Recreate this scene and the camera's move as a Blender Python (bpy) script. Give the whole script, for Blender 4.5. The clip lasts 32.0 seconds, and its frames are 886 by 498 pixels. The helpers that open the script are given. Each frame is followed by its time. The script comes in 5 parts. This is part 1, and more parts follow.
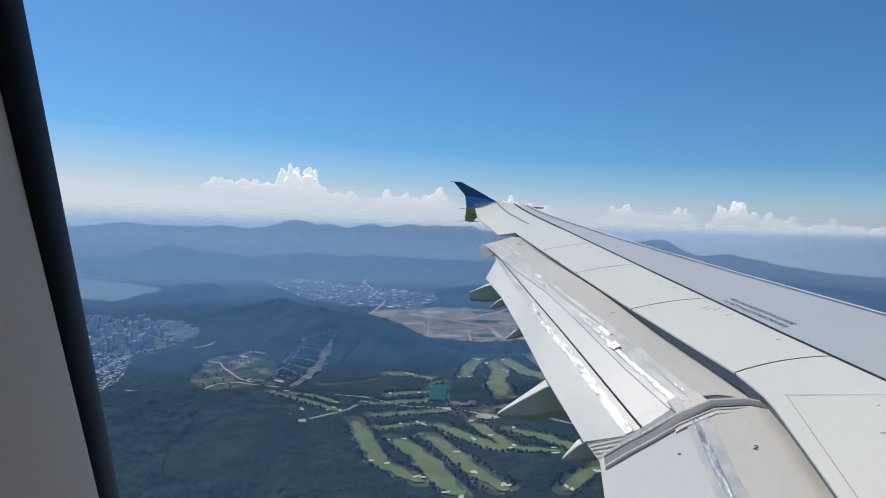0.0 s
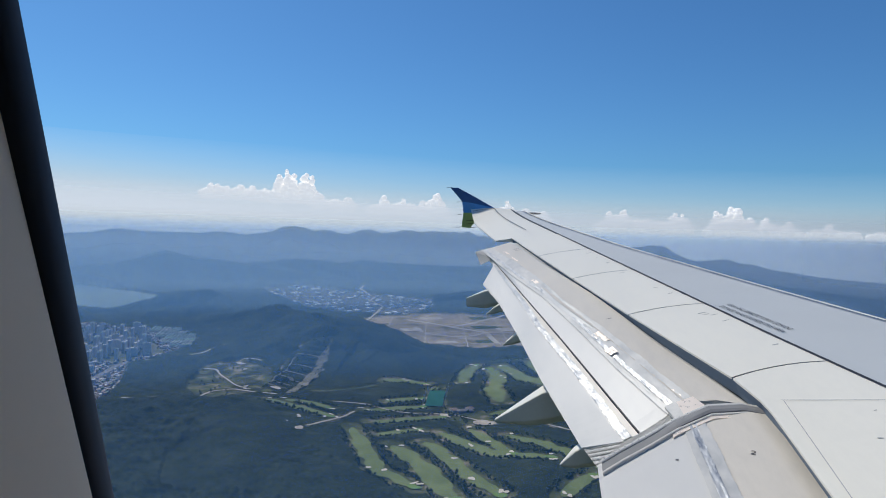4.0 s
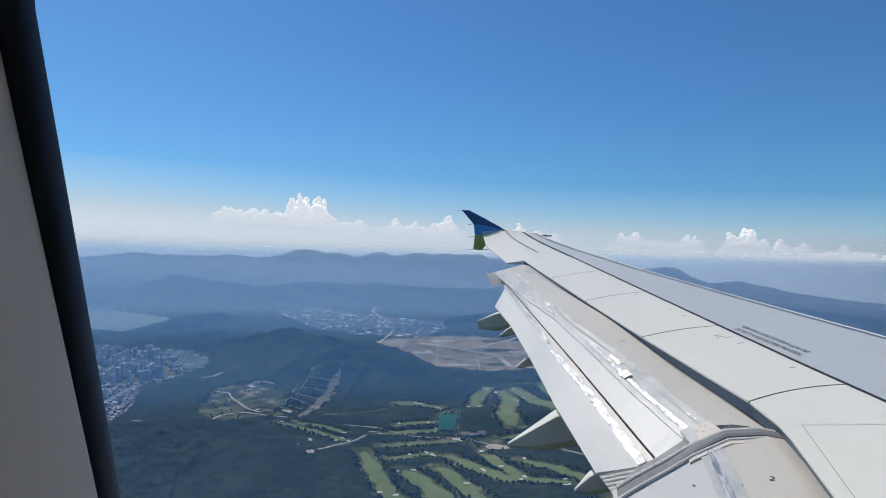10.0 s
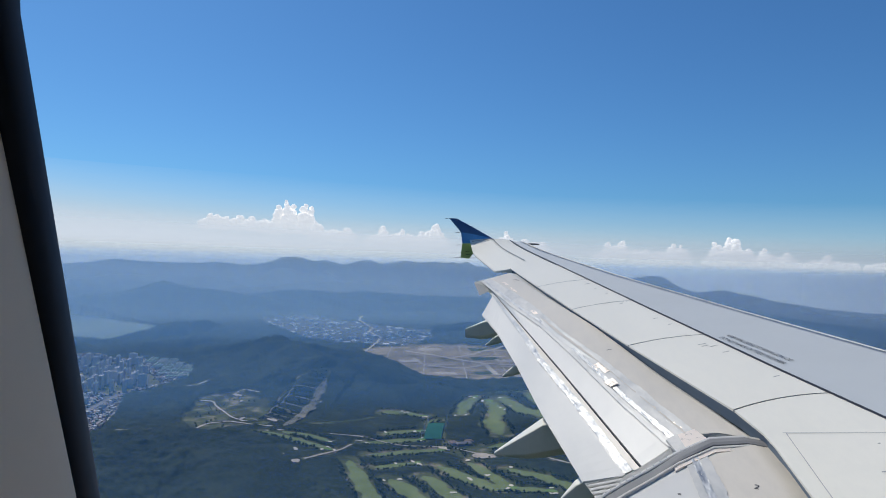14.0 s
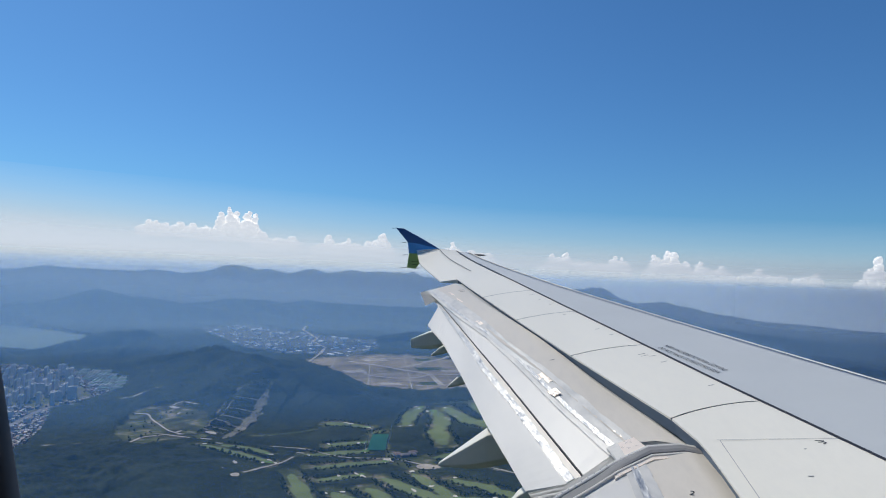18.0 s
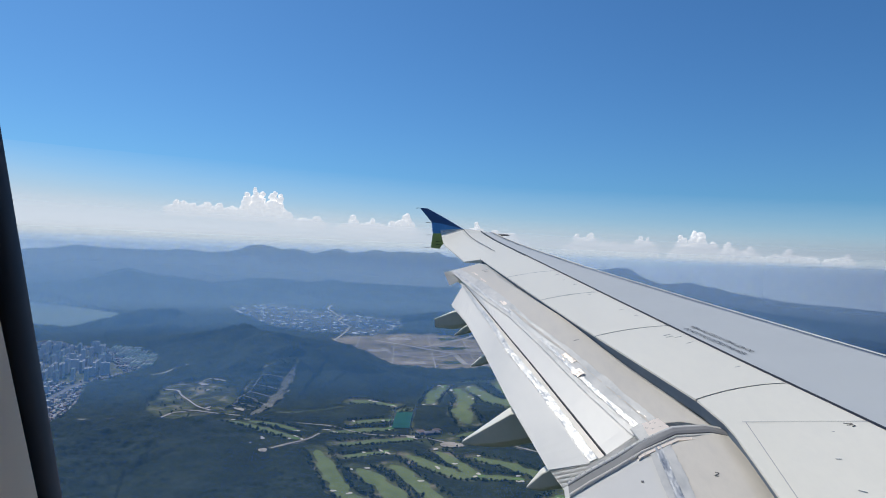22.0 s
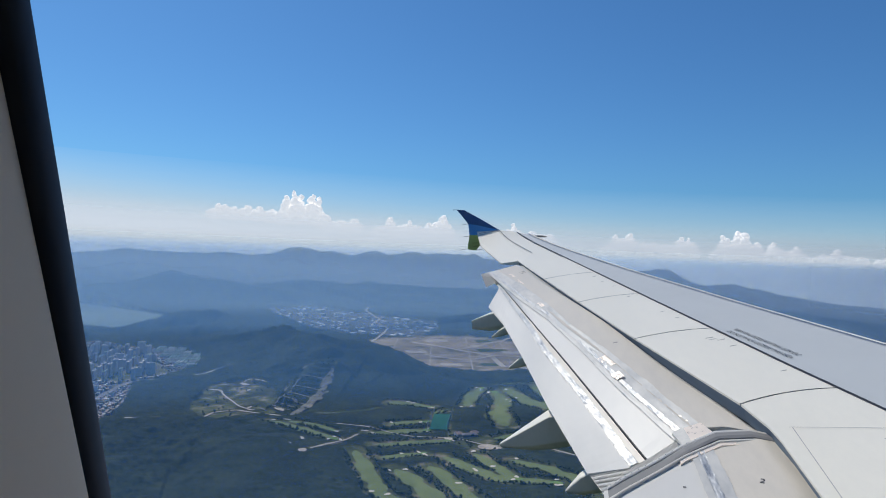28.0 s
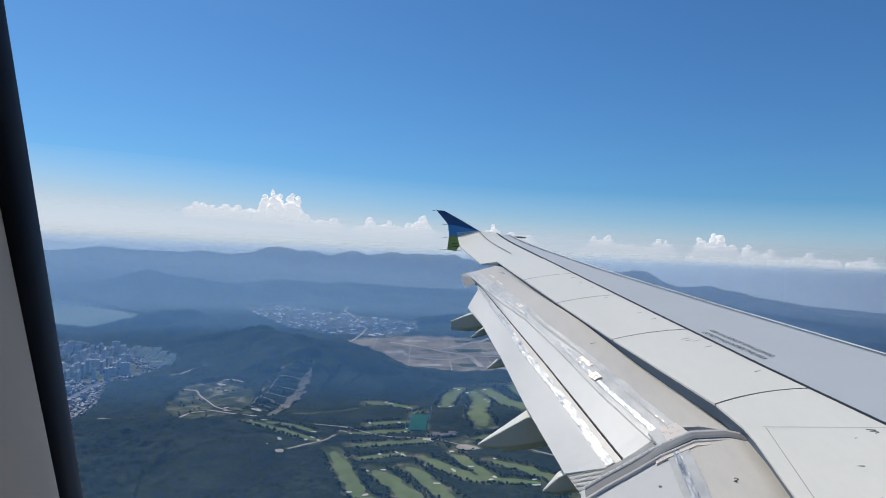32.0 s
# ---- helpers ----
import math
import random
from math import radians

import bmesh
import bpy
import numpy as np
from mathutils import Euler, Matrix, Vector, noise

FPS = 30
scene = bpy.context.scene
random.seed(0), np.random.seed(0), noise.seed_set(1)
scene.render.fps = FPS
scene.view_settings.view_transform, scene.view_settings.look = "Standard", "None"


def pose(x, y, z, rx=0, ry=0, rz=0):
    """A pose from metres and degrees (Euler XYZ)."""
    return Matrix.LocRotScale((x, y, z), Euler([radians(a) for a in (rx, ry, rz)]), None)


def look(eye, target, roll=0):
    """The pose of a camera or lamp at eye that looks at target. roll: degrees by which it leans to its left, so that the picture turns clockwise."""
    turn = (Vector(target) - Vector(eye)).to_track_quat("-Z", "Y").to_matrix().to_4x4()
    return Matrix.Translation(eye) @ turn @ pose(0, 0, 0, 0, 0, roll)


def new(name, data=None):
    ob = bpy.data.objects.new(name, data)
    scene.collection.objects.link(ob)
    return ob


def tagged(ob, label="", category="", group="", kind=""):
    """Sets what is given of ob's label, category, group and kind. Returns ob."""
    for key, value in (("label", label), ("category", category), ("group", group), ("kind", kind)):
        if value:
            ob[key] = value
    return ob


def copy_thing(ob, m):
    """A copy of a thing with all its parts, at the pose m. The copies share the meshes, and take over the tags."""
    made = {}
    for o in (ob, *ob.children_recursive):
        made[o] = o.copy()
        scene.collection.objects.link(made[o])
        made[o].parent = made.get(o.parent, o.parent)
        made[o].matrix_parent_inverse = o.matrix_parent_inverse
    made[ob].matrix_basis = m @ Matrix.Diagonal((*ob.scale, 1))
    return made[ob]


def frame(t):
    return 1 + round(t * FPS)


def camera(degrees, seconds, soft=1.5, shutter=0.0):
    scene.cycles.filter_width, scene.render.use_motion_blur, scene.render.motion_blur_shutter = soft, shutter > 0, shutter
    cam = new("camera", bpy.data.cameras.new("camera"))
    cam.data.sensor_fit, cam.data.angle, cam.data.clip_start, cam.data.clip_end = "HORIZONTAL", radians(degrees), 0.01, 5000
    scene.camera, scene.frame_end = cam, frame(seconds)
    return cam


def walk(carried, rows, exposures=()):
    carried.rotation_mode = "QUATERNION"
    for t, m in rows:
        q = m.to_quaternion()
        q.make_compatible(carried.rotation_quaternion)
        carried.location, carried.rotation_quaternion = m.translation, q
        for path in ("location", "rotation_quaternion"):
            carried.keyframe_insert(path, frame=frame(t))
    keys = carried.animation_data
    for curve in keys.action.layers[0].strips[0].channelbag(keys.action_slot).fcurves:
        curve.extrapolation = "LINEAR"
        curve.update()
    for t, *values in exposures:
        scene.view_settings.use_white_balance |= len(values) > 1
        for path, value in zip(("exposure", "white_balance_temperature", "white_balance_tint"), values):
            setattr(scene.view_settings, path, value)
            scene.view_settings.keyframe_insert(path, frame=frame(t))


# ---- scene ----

# ---- camera and its way ----
NOSE = pose(0, 0, 0, 0, 1.0, 0)     # how far the aircraft's nose is lowered
EYE_H = 500.0                       # flying height over the low ground, metres


def aim(yaw, pitch, roll):
    """A camera pose at the seat by the window."""
    return pose(0, 0, EYE_H) @ NOSE @ pose(0, 0, 0, 0, 0, yaw) @ pose(0, 0, 0, 90 + pitch) @ pose(0, 0, 0, 0, 0, roll)


cam = camera(68.5, 32.0, soft=1.0)
PATH = [
    (0, 5.37, -2.05, 2.83),
    (0.5, 5.70, -2.05, 2.75),
    (1, 5.98, -1.98, 2.64),
    (1.5, 4.37, -1.75, 2.89),
    (2, 4.77, -1.76, 2.83),
    (2.5, 5.45, -1.75, 2.74),
    (4.5, 5.08, -1.36, 2.74),
    (5, 5.52, -1.20, 2.52),
    (5.5, 6.07, -1.06, 2.39),
    (6, 4.33, -0.55, 2.83),
    (6.5, 5.17, -0.43, 2.65),
    (7, 5.90, 0.08, 2.55),
    (7.5, 6.18, 0.22, 2.54),
    (8, 4.30, 0.44, 2.79),
    (8.5, 5.09, 0.31, 2.88),
    (9, 5.32, 0.41, 2.71),
    (9.5, 5.86, 0.43, 2.57),
    (10, 6.24, 0.41, 2.55),
    (10.5, 5.67, 0.54, 2.72),
    (11, 5.53, 0.77, 2.72),
    (11.5, 5.32, 0.86, 2.73),
    (12, 5.94, 0.92, 2.60),
    (12.5, 6.00, 0.99, 2.62),
    (13, 5.32, 1.16, 2.74),
    (13.5, 5.14, 1.16, 2.81),
    (15.5, 5.29, 1.48, 2.70),
    (16, 0.95, 1.85, 3.43),
    (16.5, 0.30, 1.98, 3.43),
    (17, 0.44, 2.10, 3.32),
    (17.5, 0.69, 2.19, 3.22),
    (18, 0.52, 2.31, 3.31),
    (18.5, 0.94, 2.29, 3.20),
    (19, 0.90, 2.51, 3.23),
    (19.5, 1.53, 2.34, 3.24),
    (20, 1.44, 2.27, 3.30),
    (20.5, 1.52, 0.54, 3.34),
    (21, 1.54, 0.54, 3.33),
    (21.5, 2.12, 0.50, 3.43),
    (22, 2.51, 0.43, 3.42),
    (22.5, 2.88, 0.53, 3.16),
    (23, 3.31, 0.43, 3.09),
    (23.5, 3.49, 0.34, 3.21),
    (24, 3.26, 0.22, 3.10),
    (24.5, 3.81, 0.05, 3.01),
    (25, 3.95, 0.01, 3.08),
    (25.5, 4.31, 0.36, 3.09),
    (27.5, 5.47, 0.45, 3.15),
    (28, 5.75, 0.40, 3.21),
    (28.5, 4.37, 0.45, 3.56),
    (29, 4.61, 0.40, 3.50),
    (29.5, 5.13, 0.47, 3.51),
    (30, 5.21, 0.76, 3.48),
    (30.5, 5.56, 0.74, 3.42),
    (31, 5.98, 0.63, 3.39),
    (31.5, 5.92, 0.51, 3.34),
    (32, 3.96, 0.54, 3.57)]
walk(cam, [(t, aim(y, p, r)) for t, y, p, r in PATH], exposures=[(0, 0.15), (32, 0.15)])

# attitude of the aircraft in the air: columns are forward, outboard, up
PLANE = NOSE.to_3x3() @ Matrix(((0.98986, 0.07904, -0.11803), (-0.08960, 0.99217, -0.08700), (0.11023, 0.09670, 0.98919)))
PLANE_M = Matrix.Translation(Vector((0, 0, EYE_H)) - PLANE @ Vector((-6.851, 1.55, 2.304))) @ PLANE.to_4x4()

# ---- world, sun, exposure ----
SUN_AZ, SUN_EL = -48.0, 53.0        # degrees right of straight out, and above the horizon
world = bpy.data.worlds.new("world")
scene.world = world
world.use_nodes = True
wn, wl = world.node_tree.nodes, world.node_tree.links
sky = wn.new("ShaderNodeTexSky")
sky.sky_type, sky.sun_disc = "NISHITA", False
sky.sun_elevation, sky.sun_rotation = radians(SUN_EL), radians(SUN_AZ)
sky.altitude, sky.air_density, sky.dust_density, sky.ozone_density = 600, 1.0, 0.8, 5.0
tint = wn.new("ShaderNodeMix")
tint.data_type, tint.blend_type = "RGBA", "MULTIPLY"
tint.inputs[0].default_value, tint.inputs[7].default_value = 1.0, (0.450, 0.800, 1.050, 1)
wl.new(sky.outputs[0], tint.inputs[6])
wl.new(tint.outputs[2], wn["Background"].inputs[0])
wn["Background"].inputs[1].default_value = 0.084

sun_data = bpy.data.lights.new("sun", "SUN")
sun_data.energy, sun_data.angle, sun_data.color = 3.3, radians(0.6), (1.0, 0.95, 0.86)
sun = new("sun", sun_data)
sa, se = radians(SUN_AZ), radians(SUN_EL)
sun.matrix_world = look((0, 0, 900), (-math.sin(sa) * math.cos(se) * 100, -math.cos(sa) * math.cos(se) * 100, 900 - math.sin(se) * 100))


# ---- small helpers ----
def link_mesh(name, verts, faces, material=None, parent=None, label="", smooth=False):
    me = bpy.data.meshes.new(name)
    me.from_pydata([tuple(v) for v in verts], [], [tuple(f) for f in faces])
    if smooth:
        me.polygons.foreach_set("use_smooth", [True] * len(me.polygons))
    me.update()
    ob = new(name, me)
    if material:
        me.materials.append(material)
    if parent:
        ob.parent = parent
    return tagged(ob, label)


def part(name, bm, material, parent, label="", smooth=False):
    me = bpy.data.meshes.new(name)
    bmesh.ops.recalc_face_normals(bm, faces=bm.faces)
    for f in bm.faces:
        f.smooth = smooth
    bm.to_mesh(me)
    bm.free()
    me.materials.append(material)
    ob = new(name, me)
    ob.parent = parent
    return tagged(ob, label)


def thing(name, label, category, m=None, group="", kind=""):
    ob = new(name)
    ob.empty_display_size = 0.2
    if m is not None:
        ob.matrix_world = m
    return tagged(ob, label, category, group, kind)


def box_bm(sx, sy, sz, bevel=0.0, x=0, y=0, z=0, bm=None):
    """A box with its base at z."""
    bm = bm or bmesh.new()
    made = bmesh.ops.create_cube(bm, size=1, matrix=Matrix.Translation((x, y, z + sz / 2)) @ Matrix.Diagonal((sx, sy, sz, 1)))
    if bevel:
        edges = {e for v in made["verts"] for e in v.link_edges}
        bmesh.ops.bevel(bm, geom=list(edges), offset=bevel, segments=2, affect="EDGES")
    return bm


# ---- materials ----
def material(name, base, rough=0.6, metal=0.0):
    mat = bpy.data.materials.new(name)
    mat.use_nodes = True
    b = mat.node_tree.nodes["Principled BSDF"]
    b.inputs["Base Color"].default_value = (*base, 1)
    b.inputs["Roughness"].default_value = rough
    b.inputs["Metallic"].default_value = metal
    return mat


def nodes_of(mat):
    return mat.node_tree.nodes, mat.node_tree.links, mat.node_tree.nodes["Principled BSDF"]


def noise_tex(mat, scale, detail=5.0, rough=0.6, coords="Object", stretch=None):
    n, l, _ = nodes_of(mat)
    tc = n.new("ShaderNodeTexCoord")
    tex = n.new("ShaderNodeTexNoise")
    tex.inputs["Scale"].default_value, tex.inputs["Detail"].default_value, tex.inputs["Roughness"].default_value = scale, detail, rough
    if stretch:
        mp = n.new("ShaderNodeMapping")
        mp.inputs["Scale"].default_value = stretch
        l.new(tc.outputs[coords], mp.inputs[0])
        l.new(mp.outputs[0], tex.inputs["Vector"])
    else:
        l.new(tc.outputs[coords], tex.inputs["Vector"])
    return tex.outputs["Fac"]


def ramp(mat, fac, stops):
    n, l, _ = nodes_of(mat)
    r = n.new("ShaderNodeValToRGB")
    while len(r.color_ramp.elements) < len(stops):
        r.color_ramp.elements.new(0.5)
    for el, (pos, col) in zip(r.color_ramp.elements, stops):
        el.position, el.color = pos, (*col, 1)
    l.new(fac, r.inputs[0])
    return r.outputs[0]


def mix_rgb(mat, fac, a, b, how="MIX"):
    n, l, _ = nodes_of(mat)
    m = n.new("ShaderNodeMix")
    m.data_type, m.blend_type = "RGBA", how
    for sock, val in ((m.inputs[0], fac), (m.inputs[6], a), (m.inputs[7], b)):
        if isinstance(val, (int, float)):
            sock.default_value = val
        elif isinstance(val, tuple):
            sock.default_value = (*val, 1)
        else:
            l.new(val, sock)
    return m.outputs[2]


def bump(mat, fac, strength, distance=0.01):
    n, l, b = nodes_of(mat)
    bp = n.new("ShaderNodeBump")
    bp.inputs["Strength"].default_value, bp.inputs["Distance"].default_value = strength, distance
    l.new(fac, bp.inputs["Height"])
    l.new(bp.outputs[0], b.inputs["Normal"])


def painted(name, base, rough, dirt=0.12, streak=(1, 1, 1), metal=0.0):
    """Aircraft paint with faint grime at two scales."""
    mat = material(name, base, rough, metal)
    n, l, b = nodes_of(mat)
    big = noise_tex(mat, 0.9, 4, 0.6, stretch=streak)
    fine = noise_tex(mat, 14, 6, 0.7, stretch=streak)
    c = ramp(mat, big, [(0.3, tuple(v * (1 - dirt) for v in base)), (0.7, base)])
    c = mix_rgb(mat, 0.5, c, ramp(mat, fine, [(0.35, tuple(v * (1 - dirt * 0.8) for v in base)), (0.6, base)]))
    l.new(c, b.inputs["Base Color"])
    l.new(ramp(mat, fine, [(0.3, (rough * 0.8,) * 3), (0.75, (min(1, rough * 1.3),) * 3)]), b.inputs["Roughness"])
    return mat


M_WING = painted("wing_grey_paint", (0.46, 0.485, 0.495), 0.5, 0.10, (0.5, 1, 1))
M_WHITE = painted("wing_white_paint", (0.74, 0.715, 0.63), 0.38, 0.08, (1, 0.4, 1))
M_BEIGE = painted("flap_beige_paint", (0.62, 0.575, 0.50), 0.40, 0.16, (1, 0.25, 1))
M_PANEL = painted("flap_white_paint", (0.585, 0.575, 0.545), 0.36, 0.05, (1, 0.3, 1))
# the bluish shade inside the cove and bay is part of this base colour
M_DARK = painted("cove_shade_blue", (0.13, 0.19, 0.26), 0.6, 0.3)
M_BLACK = painted("black_marking_paint", (0.02, 0.022, 0.03), 0.6, 0.3)
M_STRIP = painted("pale_metal_strip", (0.66, 0.64, 0.59), 0.36, 0.3, (1, 1, 1), 0.12)
M_BEAM = painted("grey_beam_rubber", (0.22, 0.22, 0.22), 0.6, 0.3, (1, 1, 1))
M_PLATE = painted("warm_metal_plate", (0.95, 0.82, 0.68), 0.3, 0.10, (1, 1, 1), 0.3)
M_SCUFF = painted("faint_grey_scuff", (0.36, 0.37, 0.38), 0.6, 0.3)
M_JOINT = painted("bluish_joint_sealant", (0.26, 0.29, 0.42), 0.5, 0.2)
M_RUBBER = painted("grey_rubber_seal", (0.16, 0.16, 0.165), 0.55, 0.35, (1, 1, 1))
M_NAVY = painted("navy_blue_paint", (0.05, 0.15, 0.36), 0.35, 0.2)
M_SKYBLUE = painted("light_blue_paint", (0.12, 0.38, 0.70), 0.35, 0.15)
M_GREEN = painted("lime_green_paint", (0.42, 0.54, 0.24), 0.35, 0.15)
M_FOIL = painted("crumpled_foil_tape", (0.66, 0.68, 0.72), 0.34, 0.35, (1, 0.5, 1), 0.3)
n, l, b = nodes_of(M_FOIL)
l.new(ramp(M_FOIL, noise_tex(M_FOIL, 4.5, 4, 0.65, stretch=(2.0, 0.8, 1)), [(0.34, (0.24, 0.26, 0.29)), (0.44, (0.42, 0.43, 0.44)), (0.56, (0.52, 0.52, 0.51)), (0.70, (0.66, 0.65, 0.62))]), b.inputs["Base Color"])
bump(M_FOIL, noise_tex(M_FOIL, 14, 4, 0.6), 0.3, 0.012)
M_TAPE = painted("pale_sealing_tape", (0.60, 0.60, 0.60), 0.42, 0.22, (2, 0.5, 1), 0.0)
n, l, b = nodes_of(M_TAPE)
l.new(ramp(M_TAPE, noise_tex(M_TAPE, 1.8, 4, 0.65, stretch=(1.6, 0.8, 1)), [(0.34, (0.38, 0.385, 0.38)), (0.48, (0.49, 0.485, 0.465)), (0.60, (0.55, 0.535, 0.50)), (0.74, (0.64, 0.615, 0.57))]), b.inputs["Base Color"])
bump(M_TAPE, noise_tex(M_TAPE, 7, 3, 0.6), 0.12, 0.012)
M_CREAM = painted("cream_cabin_plastic", (0.92, 0.80, 0.66), 0.55, 0.06)
M_HULL = painted("white_hull_paint", (0.78, 0.78, 0.77), 0.3, 0.06)
M_SEAL = painted("dark_window_seal", (0.06, 0.075, 0.11), 0.5, 0.3)
M_CABIN = painted("cabin_lining", (0.45, 0.43, 0.40), 0.7, 0.08)


def ground_material(name, stops, scale, fine=0.25, rough=0.9):
    mat = material(name, stops[-1][1], rough)
    n, l, b = nodes_of(mat)
    c = ramp(mat, noise_tex(mat, scale, 6, 0.65), stops)
    g = ramp(mat, noise_tex(mat, scale * 14, 4, 0.6), [(0.3, (1 - fine,) * 3), (0.7, (1 + fine * 0.4,) * 3)])
    l.new(mix_rgb(mat, 1.0, c, g, "MULTIPLY"), b.inputs["Base Color"])
    b.inputs["Specular IOR Level"].default_value = 0.15
    return mat


M_FAIRWAY = ground_material("mown_fairway_grass", [(0.3, (0.115, 0.155, 0.055)), (0.7, (0.19, 0.225, 0.09))], 0.02)
M_ROUGHGRASS = ground_material("scrub_grass", [(0.3, (0.035, 0.065, 0.022)), (0.7, (0.10, 0.12, 0.05))], 0.012, 0.4)
M_SAND = ground_material("bunker_sand", [(0.3, (0.55, 0.48, 0.36)), (0.7, (0.70, 0.63, 0.50))], 0.05)
M_EARTH = ground_material("bare_construction_earth", [(0.25, (0.16, 0.135, 0.09)), (0.5, (0.26, 0.22, 0.165)), (0.75, (0.35, 0.31, 0.25))], 0.008, 0.3)
M_TRACK = ground_material("pale_dirt_track", [(0.3, (0.30, 0.26, 0.20)), (0.7, (0.52, 0.46, 0.37))], 0.05)
M_ROAD = ground_material("asphalt_road", [(0.3, (0.13, 0.13, 0.135)), (0.7, (0.20, 0.20, 0.205))], 0.05)
M_NET = ground_material("driving_range_turf", [(0.3, (0.012, 0.085, 0.06)), (0.7, (0.025, 0.13, 0.09))], 0.02, 0.1)

# ---- the land: true plan coordinates, drawn in with distance so that it ends inside 4.85 km ----
R0, RL = 2600.0, 2250.0


def moved(x, y, turn, dx, dy):
    c, s = math.cos(radians(turn)), math.sin(radians(turn))
    return x * c - y * s + dx, x * s + y * c + dy


def from_plan(x, y):
    """Plan coordinates to metres from the point under the aircraft."""
    return moved(x, y, 0.32, -106.0, 12.0)


def to_plan(x, y):
    return moved(x + 106.0, y - 12.0, -0.32, 0.0, 0.0)


def survey(x, y):
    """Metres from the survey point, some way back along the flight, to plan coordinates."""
    return moved(x - 107.0, y + 13.0, 0.44, 0.0, 0.0)


def bend(x, y, z):
    """A place of the plan in the world; what lies far off is drawn in along its line of sight."""
    x, y, z = np.asarray(x, float), np.asarray(y, float), np.asarray(z, float)
    x, y = from_plan(x, y)
    r = np.hypot(x, y) + 1e-6
    k = np.where(r < R0, 1.0, (R0 + RL * (1 - np.exp(-(r - R0) / RL))) / r)
    return x * k, y * k, EYE_H + (z - EYE_H) * k


LATTICE = np.random.RandomState(7).rand(256, 256)


def vnoise(x, y):
    xi, yi = np.floor(x).astype(int), np.floor(y).astype(int)
    fx, fy = x - xi, y - yi
    fx, fy = fx * fx * (3 - 2 * fx), fy * fy * (3 - 2 * fy)
    g = lambda i, j: LATTICE[i % 256, j % 256]
    a = g(xi, yi) * (1 - fx) + g(xi + 1, yi) * fx
    b = g(xi, yi + 1) * (1 - fx) + g(xi + 1, yi + 1) * fx
    return a * (1 - fy) + b * fy


def fbm(x, y, scale, octaves=4):
    total, amp, norm = 0.0, 1.0, 0.0
    for o in range(octaves):
        total = total + amp * vnoise(x / scale * 2 ** o + 17.3 * o, y / scale * 2 ** o + 5.1 * o)
        norm += amp
        amp *= 0.5
    return total / norm


def polar(az, r):
    return r * math.sin(radians(az)), r * math.cos(radians(az))


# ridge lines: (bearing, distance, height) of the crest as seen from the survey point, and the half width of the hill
RIDGES = [
    ([(-40, 3350, 70), (-37, 3450, 88), (-34.4, 3500, 95), (-32.6, 3500, 118), (-31.2, 3520, 94), (-29.6, 3560, 24)], 190),
    ([(-28.4, 3700, 8), (-26.5, 3730, 76), (-25.4, 3730, 106), (-23.7, 3730, 138), (-21.8, 3730, 147), (-20.3, 3700, 128), (-18.9, 3600, 105), (-17.1, 3450, 101), (-15.2, 3300, 105), (-13.1, 2950, 118), (-11.3, 2600, 116),
      (-9.3, 2450, 146), (-6.2, 2450, 124), (-3.2, 2400, 92), (-0.9, 2350, 62), (2.4, 2300, 10)], 225),
    ([(-39, 1300, 66), (-31, 1290, 62), (-26.5, 1520, 50), (-22, 1610, 46), (-17.5, 1600, 52), (-13.5, 1540, 44), (-10.5, 1390, 28)], 180),
    ([(16.4, 1850, 40), (17.4, 2350, 110), (18, 2700, 135), (20, 2600, 95), (24, 2450, 80)], 330),
    ([(25.5, 1750, 60), (33, 1700, 120), (41, 1760, 90)], 380),
    ([(-2, 3600, 20), (3.6, 4300, 110), (8.5, 4600, 170), (15, 4800, 160), (25, 5000, 130)], 600),
    ([(-38, 6300, 40), (-33.3, 6200, 50), (-30.2, 6150, 136), (-27.8, 6120, 180), (-25.8, 6100, 218), (-22.5, 6100, 190), (-19.7, 6100, 114), (-16.5, 6200, 60), (-14, 6200, 30)], 330),
    ([(-22, 6900, 40), (-19, 7000, 90), (-17, 7200, 150), (-15.5, 7300, 212), (-12.5, 7400, 232), (-9.8, 7500, 256), (-7, 7500, 226), (-4.9, 7500, 200), (-1.8, 7500, 150), (2, 7600, 210), (7, 7800, 270)], 800),
    ([(-44, 8600, 80), (-38, 8800, 130), (-34, 9000, 160), (-29, 9300, 200), (-25, 9300, 150), (-22, 9000, 190)], 800),
    ([(-44, 12000, 230), (-35.1, 12000, 253), (-32, 12000, 326), (-30.1, 12000, 415), (-28.1, 12000, 368), (-25.2, 12000, 358), (-22.3, 12000, 395), (-20.3, 12000, 351), (-18.4, 12000, 445), (-16.2, 12000, 533), (-14.4, 12000, 486),
      (-11.8, 12000, 447), (-9.3, 12000, 458), (-6.4, 12000, 537), (-3.3, 12000, 503), (-1, 12000, 479), (3, 11500, 470), (7, 10800, 440), (10, 10300, 405), (12.7, 10000, 372), (14.5, 10000, 412), (16.4, 10000, 331), (18.2, 10000, 255),
      (20.4, 10000, 298), (23, 10000, 212), (25, 10000, 139), (27.4, 10000, 72), (30.4, 10000, 57), (34, 10000, 20), (44, 10000, 10)], 1000),
    ([(9, 7000, 330), (12.2, 7000, 375), (16.9, 6900, 292), (21.3, 6800, 165), (25.5, 6600, 60), (30, 6500, 20)], 800),
]
